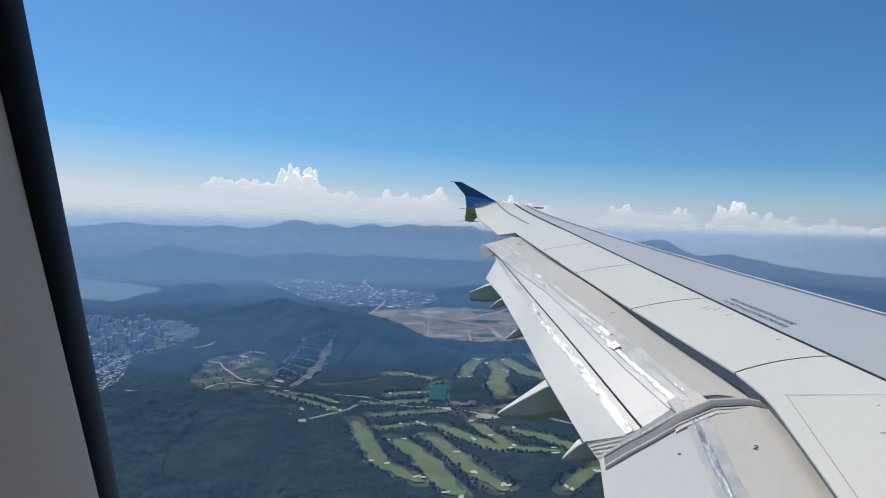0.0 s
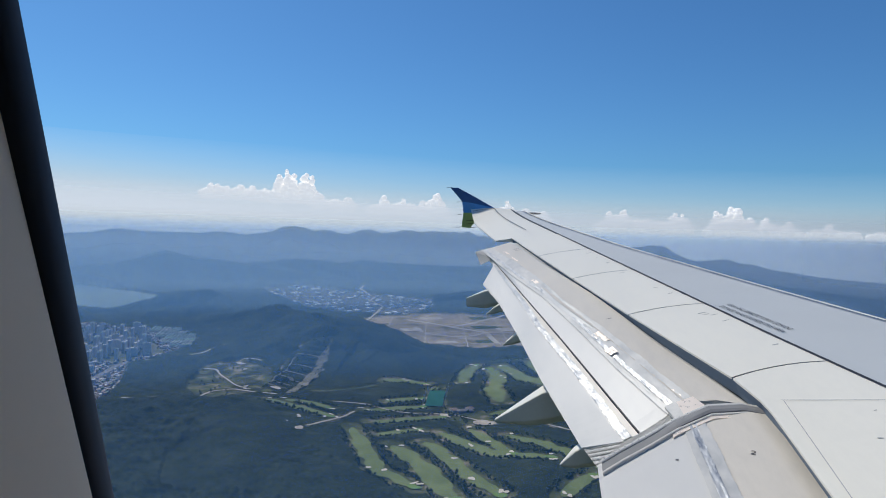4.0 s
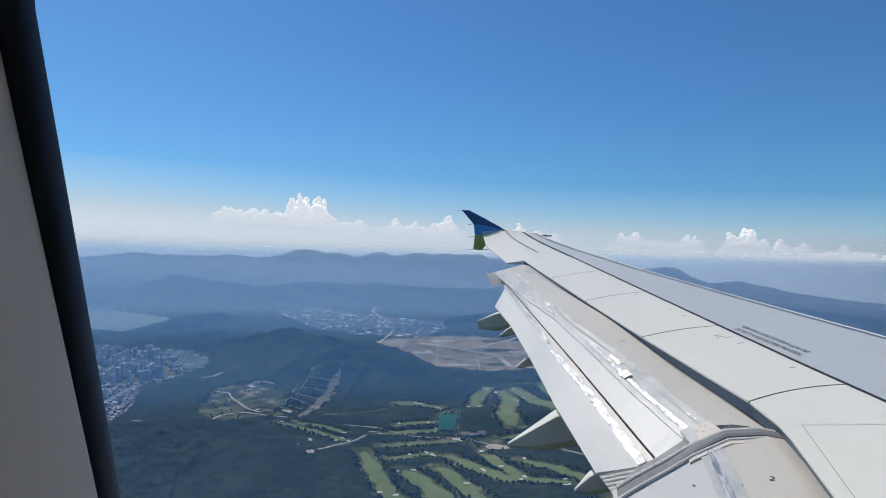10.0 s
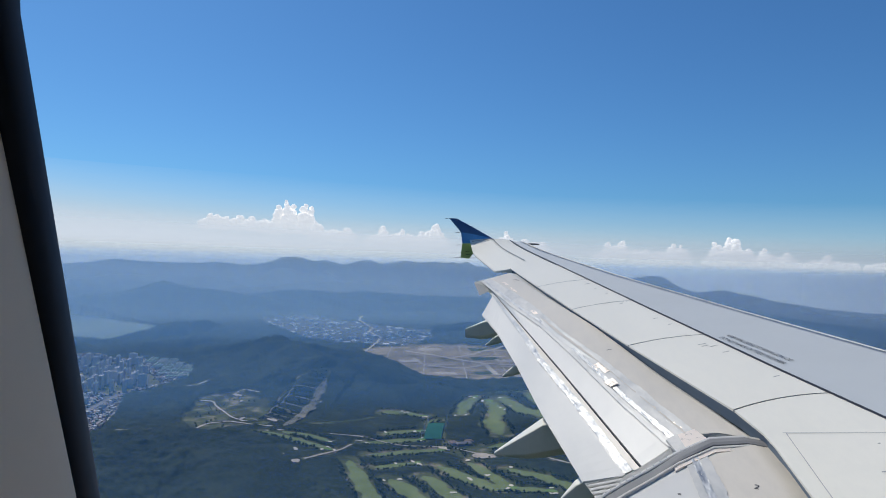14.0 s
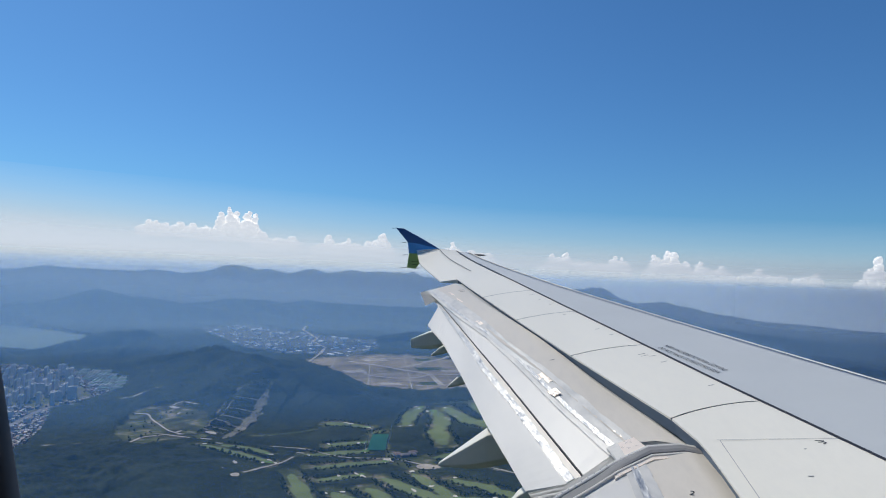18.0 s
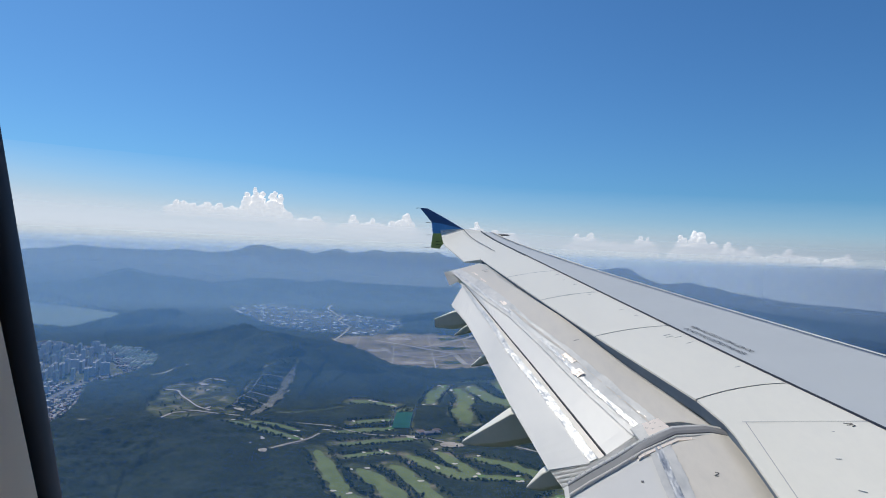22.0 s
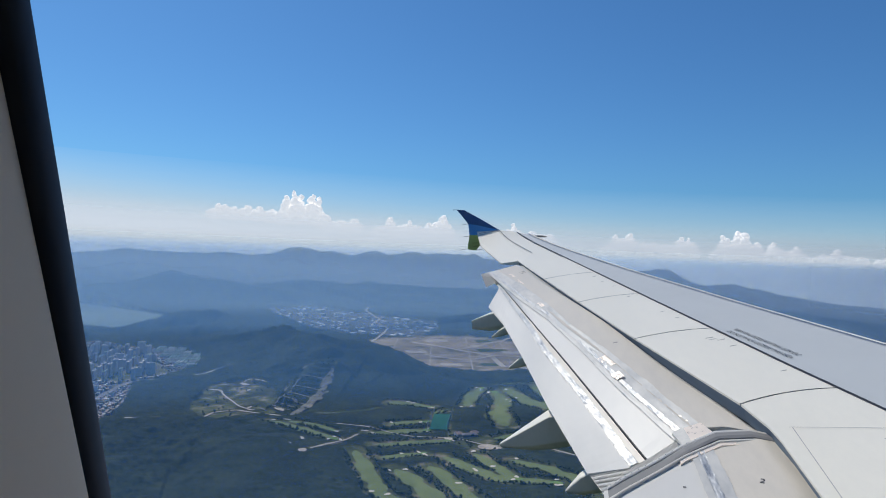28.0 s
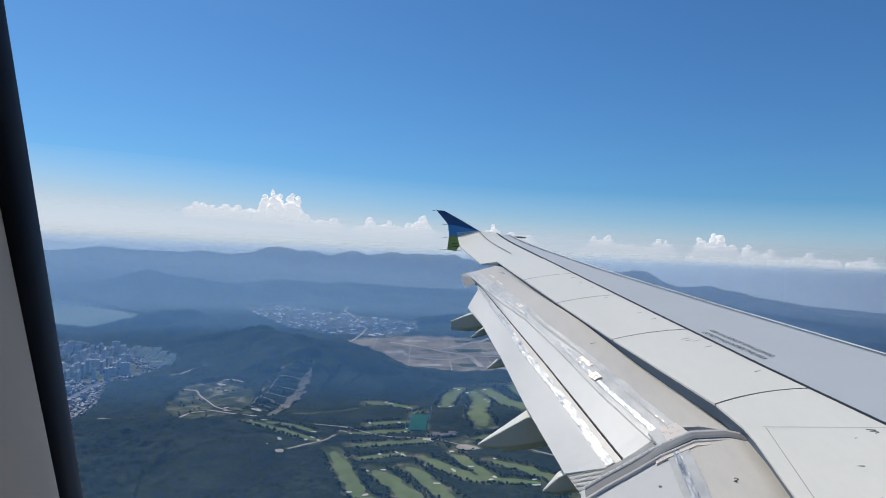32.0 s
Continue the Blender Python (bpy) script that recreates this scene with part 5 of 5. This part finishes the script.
# ---- sheds in the valley and on the port island ----
def shed(w, d, h, label, group):
    t = thing("industrial_shed", label, "shed", far_home(), group)
    part("walls", box_bm(w, d, h + 3, 0, z=-3), M_SHED_WALL, t)
    bm = bmesh.new()
    for i in range(2):
        x0, x1 = -w / 2 + i * w / 2 - 0.4, -w / 2 + (i + 1) * w / 2 + 0.4
        v = [bm.verts.new(p) for p in ((x0, -d / 2 - 0.5, h), (x1, -d / 2 - 0.5, h), (x1, d / 2 + 0.5, h), (x0, d / 2 + 0.5, h), ((x0 + x1) / 2, -d / 2 - 0.5, h + w * 0.06), ((x0 + x1) / 2, d / 2 + 0.5, h + w * 0.06))]
        for f in ((0, 4, 5, 3), (4, 1, 2, 5), (0, 1, 4), (3, 5, 2)):
            bm.faces.new([v[q] for q in f])
    part("roof", bm, M_SHED_ROOF, t)
    return t


SHEDS = [shed(42, 80, 10, "large pale sheet-metal factory shed", "valley sheds"), shed(30, 50, 8, "smaller pale sheet-metal workshop shed", "valley sheds"), shed(26, 34, 12, "small grey factory building in the valley", "valley sheds")]
wx, wy = [p[0] for p in WORKS], [p[1] for p in WORKS]
for _ in range(420):
    x, y = rng.uniform(min(wx), max(wx)), rng.uniform(min(wy), max(wy))
    if inside(WORKS, np.array([x]), np.array([y]))[0] and y < 5300 and ground_z(np.array([x]), np.array([y]))[0] < 60 and claim(x, y, 15):
        copy_thing(rng.choice(SHEDS), placed(x, y, rng.choice((35, 125, 40)), 0, rng.uniform(0.35, 0.75)))
for x, y, s in ((-3000, 3900, 2.2), (-2850, 3700, 2.0), (-3150, 4200, 2.6), (-3300, 4500, 2.2), (-2760, 3560, 1.5), (-3500, 4700, 2.5), (-3000, 4150, 1.6)):
    tagged(copy_thing(SHEDS[0], placed(x, y, 50, 0, s)), "long white-roofed warehouse on the reclaimed port island", group="port warehouses")
for ob in SHEDS:
    for o in (*ob.children_recursive, ob):
        bpy.data.objects.remove(o)

# ---- golf course: greens, bunkers, club house ----
def blob(name, x, y, rx, ry, turn, mat, label, category, group, lift):
    v, f = [(x, y)], []
    m = 16
    rg = random.Random(int(x * 7 + y * 3))
    for ring in (0.5, 1.0):
        for i in range(m):
            a = 2 * math.pi * i / m
            k = ring * (1 + 0.22 * math.sin(2 * a + rg.random() * 0.4 + x) + 0.12 * math.sin(3 * a + y))
            px, py = rx * k * math.cos(a), ry * k * math.sin(a)
            c, s = math.cos(turn), math.sin(turn)
            v.append((x + px * c - py * s, y + px * s + py * c))
    for i in range(m):
        j = (i + 1) % m
        f += [(0, 1 + i, 1 + j), (1 + i, 1 + m + i, 1 + m + j, 1 + j)]
    vx, vy = np.array([p[0] for p in v]), np.array([p[1] for p in v])
    bx, by, bz = bend(vx, vy, ground_z(vx, vy) + lift)
    return tagged(link_mesh(name, np.stack([bx, by, bz], 1), f, mat, smooth=True), label, category, group)


M_GREENTURF = ground_material("putting_green_turf", [(0.3, (0.13, 0.22, 0.06)), (0.7, (0.17, 0.26, 0.08))], 0.05)
for k, (pts, half) in enumerate(FAIRWAYS):
    if half < 14:
        continue
    (x0, y0), (x1, y1) = pts[-2], pts[-1]
    blob("putting_green", x1, y1, half * 0.6, half * 0.5, k, M_GREENTURF, "bright mown putting green at the end of a fairway", "putting green", "putting greens", 2.2)
    for q in range(4):
        e = q if q < 2 else rng.randrange(len(pts))
        px, py = pts[-1] if q < 2 else pts[e]
        a = rng.uniform(0, 6.28)
        blob("sand_bunker", px + math.cos(a) * half * 0.8, py + math.sin(a) * half * 0.8, rng.uniform(5, 10), rng.uniform(3.6, 6), rng.uniform(0, 3), M_SAND, "pale sand bunker beside the fairway", "bunker", "sand bunkers", 2.8)
for x, y, rx, ry in ((-395, 1490, 14, 8), (-375, 1560, 12, 7), (-345, 1470, 9, 13), (85, 1640, 30, 22), (255, 1150, 24, 10), (-820, 1798, 22, 9), (-560, 1925, 26, 9), (-770, 2165, 20, 9), (760, 1100, 20, 14), (1080, 1040, 26, 16)):
    blob("bare_patch", x, y, rx, ry, x, M_TRACK, "patch of bare pale earth in the woods", "bare earth", "bare patches", 3.2)
club = thing("club_house", "low club house with brown roofs beside its car park", "building", placed(30, 1745, 25), "")
for x, y, w, d in ((0, 0, 44, 16), (-24, 16, 18, 26), (22, 18, 22, 14)):
    part("wing_walls", box_bm(w, d, 8, 0, x, y, -2), M_WALL, club)
    bm = bmesh.new()
    v = [bm.verts.new(p) for p in ((x - w / 2 - 1, y - d / 2 - 1, 6), (x + w / 2 + 1, y - d / 2 - 1, 6), (x + w / 2 + 1, y + d / 2 + 1, 6), (x - w / 2 - 1, y + d / 2 + 1, 6), (x - w / 4, y, 10), (x + w / 4, y, 10))]
    for f in ((0, 1, 5, 4), (1, 2, 5), (2, 3, 4, 5), (3, 0, 4), (3, 2, 1, 0)):
        bm.faces.new([v[q] for q in f])
    part("roof", bm, M_ROOF, club)

M_SCREE = ground_material("weathered_quarry_stone", [(0.25, (0.09, 0.10, 0.075)), (0.5, (0.16, 0.155, 0.12)), (0.75, (0.27, 0.25, 0.20))], 0.03, 0.4)
# tall net posts round the driving range
bm = bmesh.new()
bmesh.ops.create_cone(bm, cap_ends=True, segments=6, radius1=0.7, radius2=0.5, depth=24, matrix=Matrix.Translation((0, 0, 12)))
net_post = thing("net_post", "tall grey net post beside the driving range", "post", far_home(), "driving range posts")
part("pole", bm, M_SHED_WALL, net_post)
part("cap", box_bm(1.6, 1.6, 0.8, 0.1, z=23.8), M_SHED_WALL, net_post)
for k in range(6):
    for x in (-91, -34):
        copy_thing(net_post, placed(x, 1800 + k * 37, 0))
bpy.data.objects.remove(net_post.children[0])
bpy.data.objects.remove(net_post.children[0])
bpy.data.objects.remove(net_post)
for k, (x, y, rx, ry) in enumerate(((-700, 1890, 16, 5), (-655, 1925, 13, 5), (-610, 1915, 18, 4), (-640, 1895, 10, 4), (-870, 1788, 14, 5), (-800, 1802, 16, 6), (-790, 2190, 18, 6), (-730, 2100, 10, 6))):
    blob("bare_patch", x, y, rx, ry, 0.3 + k, M_TRACK if k % 2 else M_SCREE, "patch of bare pale earth in the clearing", "bare earth", "bare patches", 3.0)

# plots of levelled building land
PLOTS = [(-240, 3420, 60), (-120, 3560, 55), (20, 3640, 60), (150, 3600, 50), (-60, 3100, 70), (-180, 3180, 45), (60, 3020, 55), (190, 3360, 70), (90, 3400, 50), (300, 3330, 50), (300, 3020, 60), (200, 2960, 45), (380, 3080, 40), (20, 2900, 40)]
for k, (x, y, w) in enumerate(PLOTS):
    x -= 130
    drape("building_plot", [(x - w * 1.1, y - w * 0.4), (x, y), (x + w * 1.1, y + w * 0.4)], w * 0.75, (M_EARTH, M_TRACK, M_EARTH, M_ROUGHGRASS)[k % 4], "levelled plot of bare tan building land", "building plot", 1.4, group="building plots", wobble=0.15, seed=k)
# straight tracks between the parcels of the building land
def clipped(p, q, poly, n_=60):
    """The stretch of a straight line that lies inside a polygon."""
    t = np.linspace(0, 1, n_)
    x, y = p[0] + (q[0] - p[0]) * t, p[1] + (q[1] - p[1]) * t
    hit = np.where(inside(poly, x, y))[0]
    return [] if len(hit) < 4 else [(x[k], y[k]) for k in np.linspace(hit[0] + 1, hit[-1] - 1, 4).astype(int)]


for k in range(4):
    pts = clipped((-900, 2800 + k * 255), (600, 2940 + k * 240), FIELDS)
    if pts:
        drape("field_track", pts, 3.0, M_TRACK, "straight pale track between parcels of building land", "road", 2.6, kind="structure", wobble=0.3, seed=k)
for k in range(6):
    pts = clipped((-560 + k * 190, 2600), (-690 + k * 190, 3900), FIELDS)
    if pts:
        drape("field_track", pts, 2.6, M_TRACK, "straight pale track between parcels of building land", "road", 2.6, kind="structure", wobble=0.3, seed=k)
# open plots and yards in the town
for k, (x, y, rx, ry) in enumerate(((-1060, 1440, 16, 10), (-1190, 1600, 14, 10), (-1020, 1620, 10, 8), (-1420, 2220, 20, 14), (-1560, 2480, 18, 16), (-1480, 2060, 14, 10))):
    blob("school_yard", x, y, rx, ry, 0.4, M_SAND, "pale sandy open yard between town buildings", "yard", "open yards", 2.4)

# quarry benches
for k, bench in enumerate(([(-584, 2211), (-527, 2187), (-478, 2162)], [(-580, 2145), (-523, 2125), (-481, 2100)], [(-584, 2097), (-527, 2062), (-483, 2042)], [(-592, 2048), (-536, 2012), (-498, 1993)], [(-595, 2001), (-542, 1964), (-507, 1947)], [(-601, 1968), (-546, 1928), (-512, 1913)])):
    drape("quarry_bench", bench, 2.6, M_SCREE, "grey stone ledge of a terraced hillside", "quarry", 4.0, group="quarry benches", wobble=0.6, seed=k)
drape("quarry_slope", [(-482, 2250), (-479, 2110), (-484, 2013), (-492, 1928), (-503, 1859)], 15, M_SCREE, "bare stony slope beside the terraces", "quarry", 4.0, True, wobble=0.6, seed=3)
drape("quarry_slope", [(-586, 2215), (-588, 2100), (-598, 2000), (-604, 1955)], 3, M_SCREE, "narrow stony ramp beside the terraces", "quarry", 4.0, True, wobble=0.7, seed=5)

# ---- trees ----
M_LEAF = by_object("tree_foliage", [(0.0, (0.034, 0.056, 0.024)), (0.3, (0.048, 0.076, 0.030)), (0.6, (0.064, 0.092, 0.038)), (0.85, (0.040, 0.068, 0.034))], 0.9)
M_LEAFSTUFF = by_object("woodland_foliage", [(0.0, (0.034, 0.056, 0.024)), (0.3, (0.048, 0.076, 0.030)), (0.6, (0.064, 0.092, 0.038)), (0.85, (0.040, 0.068, 0.034))], 0.9, True)
M_BARK = material("tree_bark", (0.09, 0.07, 0.05), 0.9)


def tree(seed, h):
    rg = random.Random(seed)
    t = thing("tree", "dark green broad-leaved tree at the edge of a fairway", "tree", far_home(), "trees round the fairways")
    bm = bmesh.new()
    bmesh.ops.create_cone(bm, cap_ends=True, segments=6, radius1=0.35, radius2=0.15, depth=h * 0.7, matrix=Matrix.Translation((0, 0, h * 0.33)))
    for i in range(4):
        a = i * 1.6 + rg.random()
        bmesh.ops.create_cone(bm, cap_ends=True, segments=4, radius1=0.14, radius2=0.05, depth=h * 0.35, matrix=Matrix.Translation((math.cos(a) * h * 0.1, math.sin(a) * h * 0.1, h * 0.5)) @ Matrix.Rotation(a, 4, "Z") @ Matrix.Rotation(0.7, 4, "Y"))
    part("trunk", bm, M_BARK, t)
    bm = bmesh.new()
    for i in range(16):
        a, q = rg.uniform(0, 6.28), rg.random()
        z = h * (0.42 + 0.5 * q)
        rr = h * 0.30 * math.sqrt(max(0.05, 1 - (2 * q - 0.8) ** 2)) * rg.uniform(0.4, 1)
        s = h * rg.uniform(0.09, 0.17)
        res = bmesh.ops.create_icosphere(bm, subdivisions=1, radius=s, matrix=Matrix.Translation((rr * math.cos(a), rr * math.sin(a), z)))
        for v in res["verts"]:
            v.co += Vector((rg.uniform(-1, 1), rg.uniform(-1, 1), rg.uniform(-1, 1))) * s * 0.35
    part("crown", bm, M_LEAF, t)
    return t


TREES = [tree(s, h) for s, h in ((1, 11), (2, 13), (3, 9), (4, 15))]
cand = []
for pts, half in FAIRWAYS:
    p = np.array(pts, float)
    t_len = np.concatenate([[0], np.cumsum(np.hypot(*np.diff(p, axis=0).T))])
    for u in np.arange(0, t_len[-1], 7.0):
        x, y = np.interp(u, t_len, p[:, 0]), np.interp(u, t_len, p[:, 1])
        i = min(int(np.searchsorted(t_len, u, "right")) - 1, len(p) - 2)
        d = p[i + 1] - p[i]
        d /= np.hypot(*d)
        for side in (-1, 1):
            off = side * (half + rng.uniform(2, 13))
            cand.append((x - d[1] * off + rng.uniform(-3, 3), y + d[0] * off + rng.uniform(-3, 3)))
cx, cy = np.array([c[0] for c in cand]), np.array([c[1] for c in cand])
free = np.ones(len(cand), bool)
for pts, half in FAIRWAYS:
    free &= line_dist(pts, cx, cy)[0] > half + 1
cand = [c for c, f_ in zip(cand, free) if f_]
rng.shuffle(cand)
for x, y in cand[:260]:
    copy_thing(rng.choice(TREES), placed(x, y, rng.uniform(0, 360), 0, rng.uniform(0.55, 0.95)))
for ob in TREES:
    for o in (*ob.children_recursive, ob):
        bpy.data.objects.remove(o)

# the rest of the trees, too many to count
rest = cand[260:]
for poly, count in ((VILLAGE, 260), (VILLAGE_B, 220), (CLUB, 60), (CLEARING, 60), (TOWN, 700), (QUARRY, 90)):
    xs, ys = [p[0] for p in poly], [p[1] for p in poly]
    px, py = np.array([rng.uniform(min(xs), max(xs)) for _ in range(count * 2)]), np.array([rng.uniform(min(ys), max(ys)) for _ in range(count * 2)])
    good = inside(poly, px, py) & (fbm(px, py, 70, 2) > 0.45)
    rest += [(float(a_), float(b_)) for a_, b_, g_ in zip(px, py, good) if g_]
ICO = bmesh.new()
bmesh.ops.create_icosphere(ICO, subdivisions=1, radius=1)
ico_v = [v.co.copy() for v in ICO.verts]
ico_f = [[v.index for v in f.verts] for f in ICO.faces]
ICO.free()
tv, tf = [], []
for x, y in rest:
    m = placed(x, y, rng.uniform(0, 360))
    for _ in range(3):
        s = rng.uniform(1.3, 3.0)
        c = Vector((rng.uniform(-2.5, 2.5), rng.uniform(-2.5, 2.5), rng.uniform(3, 7)))
        k = len(tv)
        tv += [m @ (c + Vector((v.x * s * rng.uniform(0.7, 1.2), v.y * s * rng.uniform(0.7, 1.2), v.z * s * rng.uniform(0.7, 1.3)))) for v in ico_v]
        tf += [[k + i for i in f] for f in ico_f]
tagged(link_mesh("woodland_trees", tv, tf, M_LEAFSTUFF), "scattered dark green trees and bushes", "trees", kind="stuff")

# ---- clouds on the horizon ----
M_CLOUD = material("glowing_white_cloud", (0.80, 0.79, 0.77), 1.0)
n, l, b = nodes_of(M_CLOUD)
b.inputs["Specular IOR Level"].default_value = 0.0
# added glow stands in for sunlight scattered through the clouds
b.inputs["Emission Color"].default_value, b.inputs["Emission Strength"].default_value = (1.0, 0.95, 0.90, 1), 0.46
CLOUD_R = 4975.0


def cloud(az, el, wide, high, seed, label, lumps=60):
    """A heaped cloud: many soft lumps, flat below, crowned above; sizes in degrees as seen from the aircraft."""
    rg = random.Random(seed)
    per = CLOUD_R * radians(1)
    bm = bmesh.new()
    top, u = 0.0, 0.0
    for i in range(lumps * 2):
        if i % 4 == 0:
            top, u = rg.random() ** 0.6, rg.uniform(-1, 1)
        u = max(-1.0, min(1.0, u + rg.uniform(-0.16, 0.16) / wide))
        env = (1 - abs(u) ** 4) * max(0.2, min(1.0, 0.6 + 1.0 * noise.noise((u * wide * 0.9 + seed * 3.7, seed * 1.3, 0)) + 0.25 * noise.noise((u * wide * 3.1, seed * 2.9, 4))))
        q = top * (1 - 0.24 * (i % 4))
        s = per * min(high, 1.7) * rg.uniform(0.12, 0.26) * (1.35 - 0.8 * q)
        c = Vector((u * wide / 2 * per, rg.uniform(-0.12, 0.12) * per * high, q * env * (high - 0.2) * per))
        res = bmesh.ops.create_icosphere(bm, subdivisions=2, radius=s, matrix=Matrix.Translation(c))
        for v in res["verts"]:
            d = v.co - c
            v.co = c + d * (1 + 0.34 * noise.noise(v.co / (s * 0.9)) + 0.16 * noise.noise(v.co / (s * 0.32)))
    me = bpy.data.meshes.new("cloud")
    for f in bm.faces:
        f.smooth = True
    bm.to_mesh(me)
    bm.free()
    me.materials.append(M_CLOUD)
    ob = new("cloud", me)
    x, y = polar(az - 0.76, CLOUD_R)
    ob.matrix_world = Matrix.Translation((x, y, EYE_H + CLOUD_R * math.tan(radians(el)))) @ Matrix.Rotation(radians(0.76 - az), 4, "Z")
    return tagged(ob, label, "cloud", "cumulus clouds")


cloud(-18.2, 2.5, 2.4, 3.0, 12, "towering white cumulus head over the horizon", 80)
cloud(-17.0, 2.5, 3.6, 2.7, 4, "heaped white cumulus cloud over the horizon", 110)
cloud(-22.2, 2.6, 5.4, 1.9, 5, "low white cumulus bank over the horizon", 80)
cloud(-14.2, 2.0, 3.6, 2.1, 8, "low white cumulus bank over the horizon", 70)
cloud(-8.9, 1.7, 4.0, 1.7, 17, "low white cumulus bank over the horizon", 60)
cloud(-5.6, 1.6, 2.8, 2.2, 21, "rounded white cumulus cloud over the ridge", 90)
cloud(2.4, 1.3, 4.6, 2.2, 24, "rounded white cumulus cloud behind the wing tip", 90)
cloud(11.2, 0.8, 4.6, 1.9, 29, "low white cumulus cloud over the mountains", 70)
cloud(14.8, 0.8, 2.8, 2.6, 52, "white cumulus head over the mountains", 90)
cloud(19.4, 0.6, 3.4, 2.8, 59, "broad white cumulus cloud over the mountains", 110)
cloud(22.9, 0.5, 3.0, 2.0, 38, "white cumulus cloud over the mountains", 70)
cloud(26.4, 0.6, 3.4, 1.2, 41, "thin flat white cloud over the mountains", 50)
cloud(29.6, 0.5, 1.8, 1.1, 44, "small white cloud over the mountains", 30)
cloud(35.4, 0.3, 4.8, 2.9, 47, "broad white cumulus cloud over the mountains", 120)
